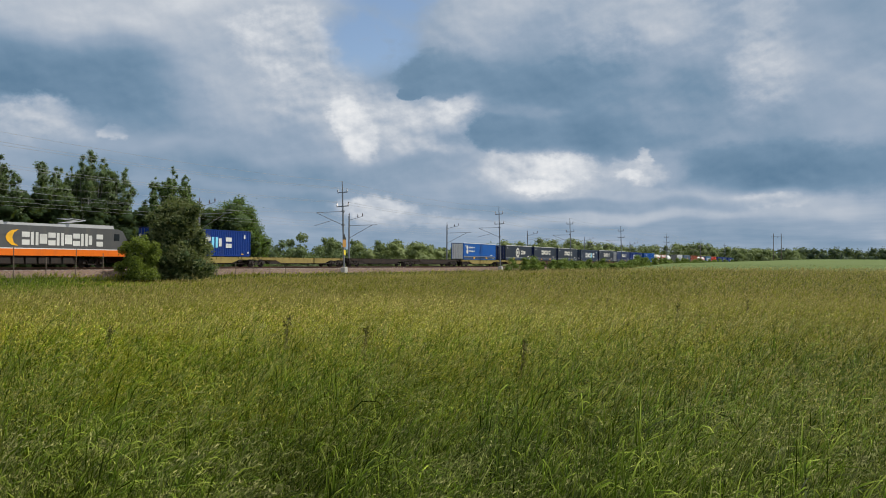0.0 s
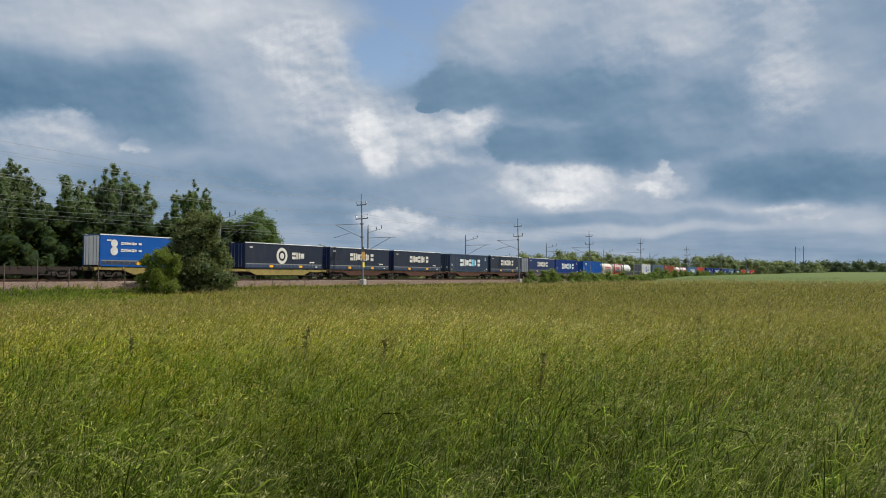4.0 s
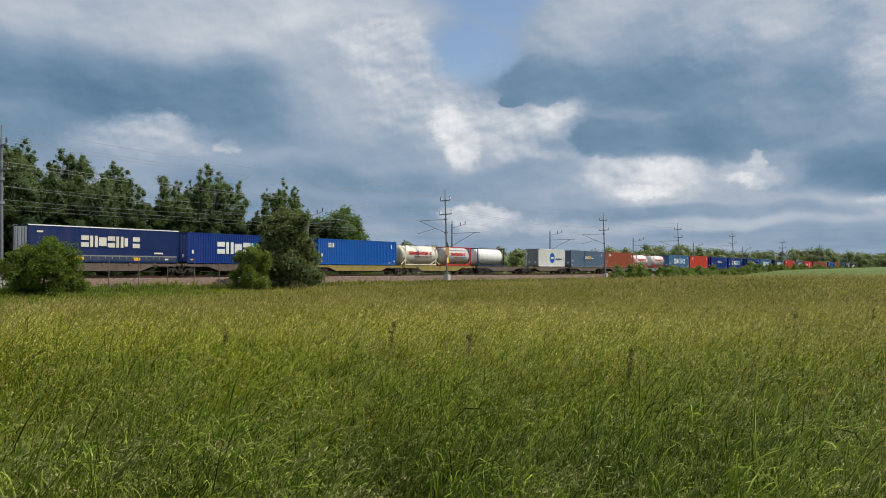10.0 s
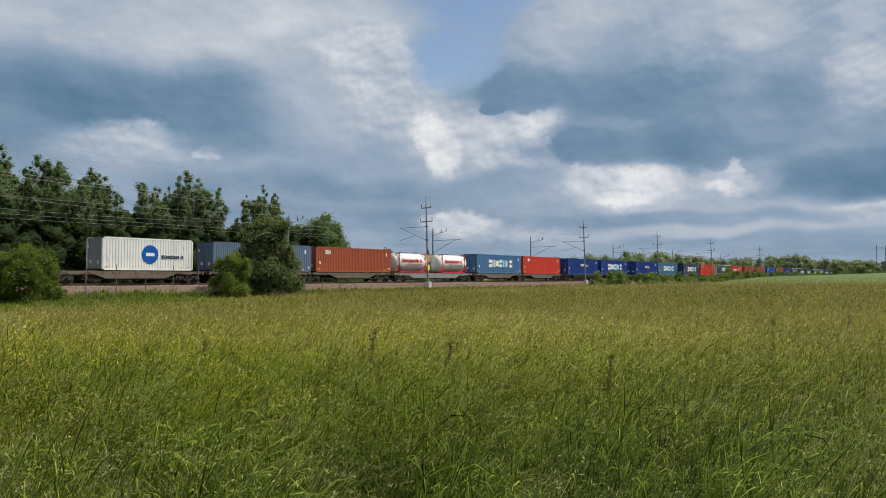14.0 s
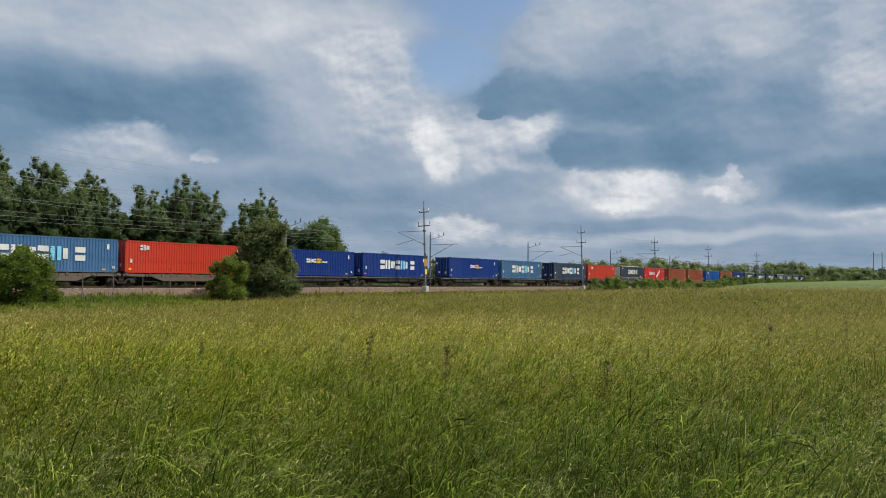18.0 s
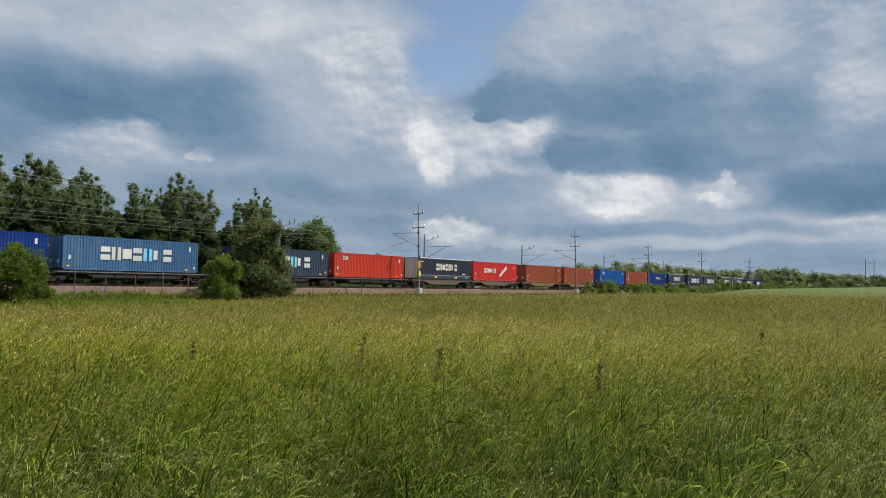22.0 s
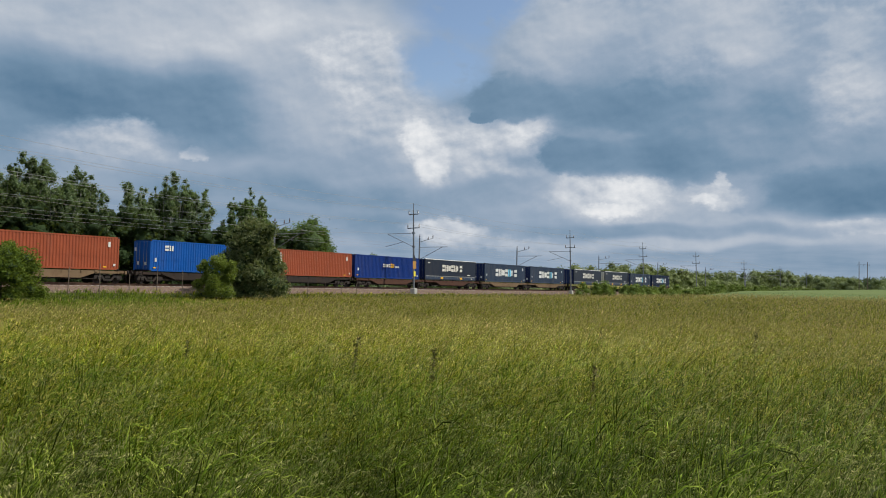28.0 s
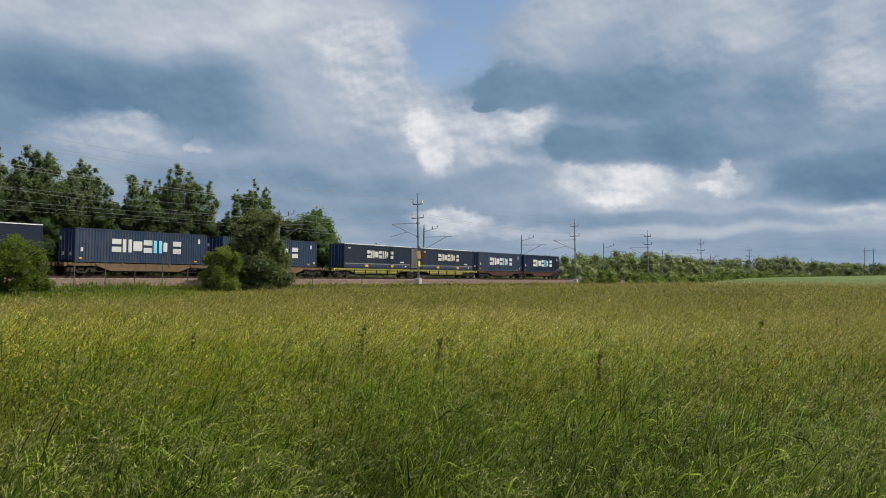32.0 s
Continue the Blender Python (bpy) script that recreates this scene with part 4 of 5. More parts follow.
def locomotive(u):
    """A grey electric locomotive with an orange sill band; the end that shows is a raked cab."""
    n, h = 18.9, 3.95
    c = thing("electric_locomotive", "grey electric locomotive with orange sill band", "locomotive")
    grey, roofc = surface("loco_grey", (0.085, 0.088, 0.092), 0.45, vary=0.15, grain=0.8, dirt=DUST), surface("pale_roof", (0.42, 0.43, 0.44), 0.5, vary=0.12)
    body = [(0.75, 1.55), (0.05, 1.75), (0.25, 2.35), (0.95, 3.45), (1.6, 3.6), (n - 1.6, 3.6), (n - 0.95, 3.45), (n - 0.25, 2.35), (n - 0.05, 1.75), (n - 0.75, 1.55)]
    part("body", prism(fresh(), body, -1.48, 1.48), grey, c)
    part("pale_line", box(fresh(), 0.3, n - 0.3, -1.502, 1.502, 1.62, 1.69), M_WHITE, c, "thin white line")
    part("sill_band", prism(fresh(), [(0.0, 1.05), (n, 1.05), (n - 0.02, 1.62), (0.02, 1.62)], -1.5, 1.5), paint("orange"), c, "orange band")
    for x0, x1, z in ((1.7, 6.5, 3.92), (6.7, 12.2, 3.82), (12.4, n - 1.7, 3.92)):
        part("roof_hood", prism(fresh(), [(x0, 3.55), (x1, 3.55), (x1 - 0.12, z), (x0 + 0.12, z)], -1.25, 1.25), roofc, c, "pale grey roof hood")
    for x in (0.25, n - 0.25):
        part("buffer_beam", box(fresh(), x - 0.25, x + 0.25, -1.4, 1.4, 0.45, 1.1, 0.05), M_DARK, c)
        for y in (-0.88, 0.88):
            s = -1 if x < 1 else 1
            part("buffer", rod(fresh(), (x, y, 1.0), (x + s * 0.62, y, 1.0), 0.11, 0.2, n=14), M_DARK, c)
    glass = surface("cab_glass", (0.02, 0.025, 0.03), 0.08, vary=0.02)
    for x, s in ((0.6, 1), (n - 0.6, -1)):
        part("windscreen", prism(fresh(), [(x - s * 0.12, 2.55), (x + s * 0.32, 3.3), (x + s * 0.36, 3.28), (x - s * 0.08, 2.53)], -1.2, 1.2), glass, c)
        part("cab_window", box(fresh(), min(x + s * 0.7, x + s * 1.3), max(x + s * 0.7, x + s * 1.3), -1.495, -1.47, 2.5, 3.15), glass, c)
        part("cab_door", box(fresh(), min(x + s * 1.6, x + s * 2.3), max(x + s * 1.6, x + s * 2.3), -1.49, -1.47, 1.8, 3.35), grey, c)
        for y in (-0.95, 0.95):
            part("headlight", rod(fresh(), (x - s * 0.5, y, 1.95), (x - s * 0.62, y, 1.95), 0.13, n=14), M_WHITE, c)
    part("underframe", box(fresh(), 5.8, n - 5.8, -1.25, 1.25, 0.3, 1.05, 0.05), M_DARK, c)
    for k in range(6):
        part("equipment_box", box(fresh(), 6.0 + k * 1.16, 7.0 + k * 1.16, -1.38, -1.24, 0.35, 1.0, 0.04), M_DARK, c)
    bogie(c, 3.9), bogie(c, n - 3.9)
    bars(c, -1.482, 7.9, 8.0, 1.95, 1.1, 10, "white")
    bm = fresh()
    prism(bm, [(7.6, 1.85), (7.0, 1.92), (6.6, 2.25), (6.48, 2.55), (6.6, 2.85), (7.0, 3.15), (7.6, 3.22), (7.2, 2.95), (7.05, 2.55), (7.2, 2.12)], -1.5, -1.482)
    part("mark", bm, paint("gold"), c, "yellow crescent")
    for x in (5.2, n - 5.2):
        bm = fresh()
        for a, b in (((x - 1, -0.6, 4.0), (x + 0.9, -0.6, 4.3)), ((x + 0.9, -0.6, 4.3), (x - 0.9, -0.6, 4.42)), ((x - 1, 0.6, 4.0), (x + 0.9, 0.6, 4.3)),
                     ((x + 0.9, 0.6, 4.3), (x - 0.9, 0.6, 4.42)), ((x - 0.9, -0.9, 4.42), (x - 0.9, 0.9, 4.42))):
            rod(bm, a, b, 0.035)
        part("pantograph", bm, M_STEEL, c)
    return rolling(c, u, RAIL_Z)


locomotive(32.9)
SLATE = "dark slate container wagon with worn paint"
wagon(52.6, 87.5, "yellow", 2, "yellowish articulated container wagon, half empty")
wagon(88.0, 121.5, "iron", 2, "empty dark rusty articulated container wagon")
wagon(122.3, 156.2, "yellow", 2, "yellowish articulated container wagon carrying two boxes")
wagon(156.4, 187.2, "rust", 2, "rusty red articulated container wagon")
wagon(187.4, 218.4, "rust", 2, "rusty red articulated container wagon")
wagon(218.9, 250.6, "dust", 2, "dusty grey-brown articulated container wagon carrying two boxes")
wagon(250.8, 284.2, "yellow", 2, "yellowish articulated container wagon with a box and tanks")
wagon(284.4, 313.8, "dust", 2, "dusty brown container wagon with a tank and a white box")
wagon(314.0, 343.2, "dust", 2, "dusty grey-brown articulated container wagon carrying two boxes")
wagon(343.4, 362.6, "grey", 1, "pale grey container wagon under two white tanks")
wagon(362.8, 393.2, "dust", 2, "dusty grey-brown articulated container wagon carrying two boxes")
wagon(393.6, 426.4, "gunmetal", 2, "grey articulated pocket wagon carrying blue boxes")
wagon(427.4, 460.4, "gunmetal", 2, "grey articulated pocket wagon carrying blue boxes")
wagon(461.4, 493.6, "gunmetal", 2, "grey articulated pocket wagon carrying two boxes")
wagon(493.9, 524.8, "dust", 2, "dusty grey-brown articulated container wagon carrying two boxes")
wagon(525.6, 557.0, "tan", 2, "tan articulated container wagon under brown boxes")
wagon(557.4, 588.3, "iron", 2, "dark articulated container wagon carrying two boxes")
wagon(588.5, 618.6, "rust", 2, "rusty red articulated container wagon")
wagon(618.9, 651.0, "tan", 2, "tan articulated container wagon under blue boxes")
wagon(652.2, 685.3, "lime", 2, "bright yellow articulated pocket wagon")
wagon(685.5, 715.2, "rust", 2, "rusty red articulated container wagon")

container(55.0, "royal", "wide", label="blue ribbed container with white bars on its side")
curtain_box(123.1, "blue", "badge", end="white", label="bright blue curtain-sided swap body with white front")
curtain_box(141.5, "slate", "round", end="darkblue", label="dark slate swap body with a round pale emblem")
curtain_box(156.7, "slate", end="darkblue")
curtain_box(171.6, "slate", end="darkblue")
container(188.4, "bluegrey", "wide", label="blue-grey ribbed container with white bars on its side")
curtain_box(203.3, "slate", end="darkblue")
curtain_box(220.6, "darkblue", end="white", label="dark blue curtain-sided swap body with white front")
container(235.3, "royal", "wide", label="blue ribbed container with white bars on its side")
container(252.4, "blue", "small", label="bright blue ribbed container with small white mark")
tank(267.1, 8.3, "cream", "beige", name="crimson", inset=0.85, caps="cream", label="cream tank container with domed ends")
tank(276.9, 6.1, "crimson", "silver", name="crimson", label="grey tank container in a red frame")
tank(284.8, 7.3, "darkblue", "white", label="white tank container in a dark frame")
container(302.9, "white", "swirl", 9.4, end="grey", label="white container with a round blue emblem")
container(314.7, "faded", "unit", label="faded blue ribbed container with pale bars")
container(329.2, "brown", "tag", label="red-brown ribbed steel shipping container")
tank(343.8, 7.6, "crimson", "white", name="crimson", inset=0.85, label="white tank container in a red frame")
tank(353.7, 7.6, "crimson", "white", name="crimson", inset=0.85, label="white tank container in a red frame")
container(363.8, "steelblue", "wide", label="faded blue ribbed container with wide white bars")
container(378.2, "red", "tag", label="red ribbed steel shipping container")
container(395.3, "royal", "unit", label="deep blue container with a small white and yellow mark")
container(410.7, "royal", "wide", label="deep blue container with wide white bars")
container(429.8, "royal", "unit", label="deep blue container with a small white and yellow mark")
container(444.8, "steelblue", "wide", label="faded blue ribbed container with wide white bars")
container(463.5, "bluegrey", "wide", end="darkblue", label="blue-grey ribbed container with wide white bars")
container(478.3, "red", "tag", label="red ribbed steel shipping container")
curtain_box(495.4, "slate", end="beige", label="dark slate swap body with a beige front")
container(509.8, "crimson", "lines", label="bright red container with white bars and emblem")
container(527.0, "brown", None, label="red-brown ribbed steel shipping container")
container(542.2, "brown", None, label="red-brown ribbed steel shipping container")
container(559.1, "blue", "small", label="bright blue ribbed container with small white mark")
container(574.1, "brown", "column", label="red-brown ribbed steel shipping container")
container(588.4, "royal", "unit", label="deep blue container with a small white and yellow mark")
curtain_box(603.6, "slate", end="darkblue")
container(620.1, "bluegrey", "wide", end="darkblue", label="blue-grey ribbed container with wide white bars")
container(635.8, "bluegrey", "wide", end="darkblue", label="blue-grey ribbed container with wide white bars")
curtain_box(654.3, "slate", end="darkblue")
curtain_box(670.2, "slate", end="beige", label="dark slate swap body with a beige front")
container(685.6, "bluegrey", "wide", end="darkblue", label="blue-grey ribbed container with wide white bars")
container(700.5, "navy", "wide", end="darkblue", label="navy ribbed container with wide white bars")

# ---- trees and shrubs ----
M_LEAF_DARK = foliage("poplar_leaves", (0.055, 0.105, 0.036), (0.20, 0.28, 0.11), 0.35, pale=0.3)
M_LEAF_POPLAR = foliage("young_poplar_leaves", (0.07, 0.13, 0.035), (0.20, 0.30, 0.09), 0.35, pale=0.12)
# thicket leaf colour made very dark, the shade under the trees included
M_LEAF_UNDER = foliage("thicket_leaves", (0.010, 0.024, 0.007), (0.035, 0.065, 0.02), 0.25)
# darker copy of the leaves, with the shade inside crowns painted in
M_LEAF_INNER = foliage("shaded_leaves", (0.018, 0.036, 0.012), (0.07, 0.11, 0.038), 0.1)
# distance haze is mixed into this leaf colour
M_LEAF_HAZE = foliage("hazy_hedgerow_leaves", (0.085, 0.13, 0.065), (0.20, 0.26, 0.13), 0.3)
M_LEAF_ELDER = foliage("flowering_elder_leaves", (0.06, 0.11, 0.012), (0.30, 0.38, 0.07), 0.4, pale=0.14)
M_LEAF_MID = foliage("broad_leaves", (0.045, 0.095, 0.018), (0.13, 0.22, 0.045), 0.35)
M_LEAF_LIGHT = foliage("elder_leaves", (0.022, 0.055, 0.006), (0.18, 0.255, 0.038), 0.4)
M_LEAF_GREY = foliage("willow_leaves", (0.13, 0.18, 0.065), (0.29, 0.34, 0.15), 0.3)
M_LEAF_BUSH = foliage("hawthorn_leaves", (0.07, 0.10, 0.04), (0.21, 0.23, 0.105), 0.3)
M_LEAF_FARDARK = foliage("far_dark_leaves", (0.05, 0.08, 0.05), (0.09, 0.13, 0.08), 0.25)
M_LEAF_SHRUB = foliage("shrub_leaves", (0.075, 0.125, 0.028), (0.21, 0.29, 0.07), 0.35)
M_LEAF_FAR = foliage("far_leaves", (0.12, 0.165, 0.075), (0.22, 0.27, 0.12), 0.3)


def tree(x, y, height, spread, leaves, material, label, name="tree", bare=0.22, size=0.22, bark=None, lobes=16, lean=0.0, full=False, dense=0.0, upright=False):
    """A tapered trunk, forking limbs and a crown of clumped leaves with gaps between the clumps."""
    rnd = random.Random(int(x * 31 + y * 17))
    t = thing(name, label, "tree" if name == "tree" else "shrub", pose(x, y, -0.1))
    bm = fresh()
    top = Vector((lean, 0, height * (0.62 if upright else 0.8)))
    r = height * 0.016 + 0.03
    rod(bm, (0, 0, 0), top * 0.5, r, r * 0.7)
    rod(bm, top * 0.5, top, r * 0.7, r * 0.25)
    part("trunk", bm, bark or M_BARK, t)
    mids, rads, limbs = [], [], fresh()
    if upright:  # limbs sweep up from the trunk and carry narrow plumes of leaves
        for k in range(lobes):
            f = bare + (0.56 - bare) * (k + 0.5) / lobes
            a = k * 2.4 + rnd.uniform(-0.6, 0.6)
            foot = top * f
            reach = spread * math.sqrt(rnd.uniform(0.04, 1.0))
            rise = 1.0 - 0.30 * (reach / spread) ** 2 if k % 3 else rnd.uniform(0.42, 0.7)
            end = Vector((reach * math.cos(a), reach * math.sin(a), height * rise * rnd.uniform(0.90, 1.0)))
            bend = foot.lerp(end, 0.5) + Vector((math.cos(a), math.sin(a), 0)) * reach * 0.22
            rod(limbs, foot, bend, r * 0.34, r * 0.22, n=5)
            rod(limbs, bend, end, r * 0.22, r * 0.05, n=5)
            for q, fat in ((0.1, 0.9), (0.4, 1.0), (0.66, 1.0), (0.88, 0.8), (1.02, 0.5)):
                rad = spread * fat * rnd.uniform(0.17, 0.30)
                at = bend.lerp(end, q) + Vector((rnd.uniform(-1, 1), rnd.uniform(-1, 1), rnd.uniform(-0.6, 0.8))) * rad * 0.8
                mids.append(at), rads.append(rad)
    else:
        for k in range(lobes):
            f = bare + (1 - bare) * (k + 0.5) / lobes
            a = k * 2.4 + rnd.uniform(-0.5, 0.5)
            fat = math.sin(math.pi * min(1.0, 0.18 + 0.82 * (1 - (f - bare) / (1 - bare)) ** 0.75)) * 0.5 + 0.5 * (1 - f) + 0.12
            if full:
                fat = math.sqrt(max(0.05, 1 - (2 * (f - bare) / (1 - bare) - 0.75) ** 2 / 1.6))
            out = spread * min(1.0, fat) * rnd.uniform(0.45, 0.85)
            end = Vector((lean * f + out * math.cos(a), out * math.sin(a), height * f - spread * 0.2))
            rod(limbs, (lean * f, 0, height * f * 0.72), end, r * 0.2, r * 0.06, n=5)
            rad = spread * rnd.uniform(0.22, 0.38)
            mids.append(end), rads.append(rad)
            for _ in range(2):
                mids.append(end + Vector((rnd.uniform(-1, 1), rnd.uniform(-1, 1), rnd.uniform(-0.5, 1.1))) * rad * 1.1), rads.append(rad * rnd.uniform(0.4, 0.65))
    part("limb", limbs, bark or M_BARK, t)
    v, f = leaf_cloud([tuple(m) for m in mids], rads, leaves, size, 1.2 if upright else 0.95, 0.35, 0.02 if upright else 0.01)
    v[:, 2] = np.maximum(v[:, 2], 0.05)
    heap("crown", v, f, material, t, kind="")
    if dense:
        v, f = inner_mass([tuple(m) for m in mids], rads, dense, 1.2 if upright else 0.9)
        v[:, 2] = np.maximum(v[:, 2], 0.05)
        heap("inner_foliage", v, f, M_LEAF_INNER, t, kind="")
    return t


def hedge(name, spots, material, per, size, label, kind="stuff", category="shrubs", fill=0.66):
    """Bushes that have grown together: heaps of leaves over each spot (x, y, radius, height)."""
    mids, rads = [], []
    for x, y, r, h in spots:
        k = max(4, int(h / r * 2.2))
        for q in range(k):
            a = RNG.uniform(0, 6.28)
            f = (q + 0.5) / k
            d = RNG.uniform(0.1, 0.85) * r * (1.0 - 0.5 * f)
            mids.append((x + d * math.cos(a), y + d * math.sin(a), h * f * 0.85)), rads.append(r * RNG.uniform(0.8, 1.2) * (0.68 - 0.36 * f))
    v, f = leaf_cloud(mids, rads, int(per * 1.35) * len(spots), size, 0.85, 0.6, 0.0)
    v[:, 2] = np.maximum(v[:, 2], 0.0)
    wv, wf = inner_mass(mids, rads, fill, 0.85)
    wv[:, 2] = np.maximum(wv[:, 2], 0.0)
    tris = np.concatenate([f[:, :3], f[:, [0, 2, 3]], wf + len(v)])
    return heap(name, np.concatenate([v, wv]), tris, material, label=label, category=category, kind=kind)


# bushes before the railway
tree(51.7, 55.6, 7.0, 3.3, 32000, M_LEAF_BUSH, "dense dark green bushy tree beside the railway", bare=0.02, size=0.12, lobes=40, full=True, dense=0.7)
tree(46.9, 54.8, 3.7, 1.9, 16000, M_LEAF_ELDER, "light green elder bush with pale flowers", name="bush", bare=0.05, size=0.085, lobes=18, full=True, dense=0.5)
tree(27.8, 54.0, 3.7, 2.5, 24000, M_LEAF_LIGHT, "round bright green bush at the field edge", name="bush", bare=0.05, size=0.085, lobes=22, full=True, dense=0.5)

# the tall row beyond the tracks: place, height, spread, leaves
POPLARS = [
    (30.5, 86, 13.8, 4.2, 7000), (34.2, 84, 15.0, 4.2, 7000), (36.7, 83, 15.4, 3.8, 8000), (39.7, 84, 15.4, 3.4, 8000),
    (43.2, 85, 14.6, 3.2, 8000), (45.7, 84, 14.5, 3, 8000), (48.1, 83, 14.5, 3, 8000), (52.2, 85, 14.2, 2.8, 7500),
    (53.3, 84, 12.4, 2.2, 5000), (59.6, 85, 13.4, 2.6, 7000), (64.2, 88, 13.6, 2.4, 6000), (65.8, 86, 15.8, 3, 9000),
    (68.7, 85, 14.3, 2.4, 7000), (79.6, 89, 13.6, 2.3, 7000), (81.6, 88, 15.0, 2.4, 7500), (84.0, 89, 14.0, 2.0, 5000),
]
for x, y, h, s, n in POPLARS:
    tree(x, y, h * 1.02, s * 0.98, int(n * 1.9), M_LEAF_POPLAR if x > 75 else M_LEAF_DARK, "tall poplar with dark leaves and pale limbs", bare=0.14, bark=M_PALEBARK, lobes=26, size=0.105, dense=0.6, upright=True)
tree(86.9, 82, 10.0, 5.8, 30000, M_LEAF_MID, "broad round green tree beyond the tracks", bare=0.05, size=0.13, lobes=34, full=True, dense=0.7)
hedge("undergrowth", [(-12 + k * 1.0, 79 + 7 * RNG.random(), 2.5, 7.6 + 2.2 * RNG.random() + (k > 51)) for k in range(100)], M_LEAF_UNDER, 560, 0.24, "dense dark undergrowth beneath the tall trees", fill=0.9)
# low trees along the far side of the line, and shrubs on the near side
hedge("lineside_shrubs", [(134 + k * 3.1 + 2 * RNG.random(), 56.0 + 2.4 * RNG.random() - 0.1 * max(0, k - 55), 1.2 + 1.1 * RNG.random(), 1.4 + 1.7 * RNG.random() ** 1.5 + (1.0 + 1.1 * RNG.random()) * min(1.0, max(0.0, (k - 20) / 8))) for k in range(100)], M_LEAF_SHRUB, 420, 0.16, "green shrubs growing along the near side of the railway")
hedge("lineside_wood", [(136 + k * 2.2, 79 + 14 * RNG.random(), 4.2, 4.9 + 1.2 * RNG.random() + 2.6 * max(0.0, math.sin(k * 0.03)) ** 2 + 0.9 * math.sin(k * 0.31) + 2.2 * math.exp(-((k - 52) / 20) ** 2)) for k in range(120)], M_LEAF_GREY, 520, 0.24, "grey-green willow thicket beyond the tracks", category="trees")
hedge("far_hedgerow", [(112 + k * 2.6 + RNG.random(), 102 + 14 * RNG.random(), 2.8, 4.0 + 3.9 * max(0.0, math.sin(k * 0.55) * math.sin(k * 0.21 + 0.4)) + 1.2 * RNG.random()) for k in range(48)], M_LEAF_HAZE, 620, 0.26, "distant hedgerow trees, their green paled with painted haze", category="trees")
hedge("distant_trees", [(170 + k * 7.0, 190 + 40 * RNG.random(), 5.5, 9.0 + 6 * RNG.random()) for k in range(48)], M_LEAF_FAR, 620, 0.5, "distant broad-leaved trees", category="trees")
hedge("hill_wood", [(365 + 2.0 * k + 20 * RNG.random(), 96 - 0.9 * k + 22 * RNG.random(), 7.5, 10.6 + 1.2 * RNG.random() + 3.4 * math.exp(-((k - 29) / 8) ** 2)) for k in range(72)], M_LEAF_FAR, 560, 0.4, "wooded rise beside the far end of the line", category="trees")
hedge("far_wood", [(640 + 10 * RNG.random() + 18 * (k % 3), 80 - 2.2 * k, 10.0, 11.0 + 5 * RNG.random()) for k in range(80)], M_LEAF_FARDARK, 380, 0.6, "far dark wood along the horizon", category="trees")

# ---- the crop field beyond the meadow ----
bm = fresh()
grid = []
for r in (158, 170, 182, 194, 206, 218, 250, 300, 370, 450, 530, 610, 690):
    row = []
    for q in range(-24, 17, 2):
        z = -0.42 + 2.0 * min(1.0, (r - 158) / 60) + 4.3 * max(0.0, r - 218) / 470
        row.append(bm.verts.new((r * math.cos(radians(q)), min(r * math.sin(radians(q)), 53 - 0.03 * r), z)))
    grid.append(row)
for a, b in zip(grid, grid[1:]):
    for i in range(len(a) - 1):
        bm.faces.new((a[i], b[i], b[i + 1], a[i + 1]))
tagged(part("crop_field", bm, M_CROP, None), "smooth light green crop field rising to the wood", "field", kind="structure")


def pylon(x, y, h):
    """A pair of wooden poles with a crossbeam."""
    t = thing("power_pylon", "pair of tall wooden power poles with a crossbeam", "pylon", pose(x, y, 0, 0, 0, 100))
    for q in (-1.9, 1.9):
        part("pole", rod(fresh(), (q, 0, 0), (q, 0, h), 0.2, 0.14), M_POST, t)
    part("crossbeam", box(fresh(), -2.9, 2.9, -0.05, 0.05, h - 1.5, h - 1.42), M_POST, t)
    for q in (-2.7, 0, 2.7):
        part("insulator", rod(fresh(), (q, 0, h - 2.2), (q, 0, h - 1.5), 0.06), M_INSUL, t)


pylon(448, 40, 17.8)

# ---- fence ----
for k in range(24):
    x = 8 + k * 2.7
    tall = (2.6 + 0.4 * math.sin(k * 1.7) if k % 3 else 1.8) if x < 54 else 1.4
    post = thing("fence_post", "thin weathered fence stake before the railway", "post", pose(x, 58.0, 0.0, 0, 1.2 * math.sin(k * 2.1)), "posts of the lineside fence")
    part("stake", rod(fresh(), (0, 0, -0.2), (0, 0, tall), 0.04, 0.03, n=6), M_POST, post)

# ---- the meadow ----


def tussock(x, y):
    """The grass grows in tufts and drifts of uneven height."""
    a = np.sin(2.3 * x + 1.1 * y) * np.sin(1.2 * x - 2.7 * y + 0.7) + 0.7 * np.sin(5.1 * x - 3.3 * y + 2.0 * np.sin(1.7 * y))
    return 0.81 + 0.22 * a + 0.16 * np.sin(x * 0.5 + 1.3 * np.sin(y * 0.37))


def clump(x, y):
    """Close by, leaves and flowers crowd in clumps a step apart, with dark gaps between them."""
    return np.sin(9.1 * x + 4.0 * y + 1.5 * np.sin(3.1 * y)) * np.sin(5.3 * x - 8.7 * y + 1.2 * np.sin(2.7 * x))


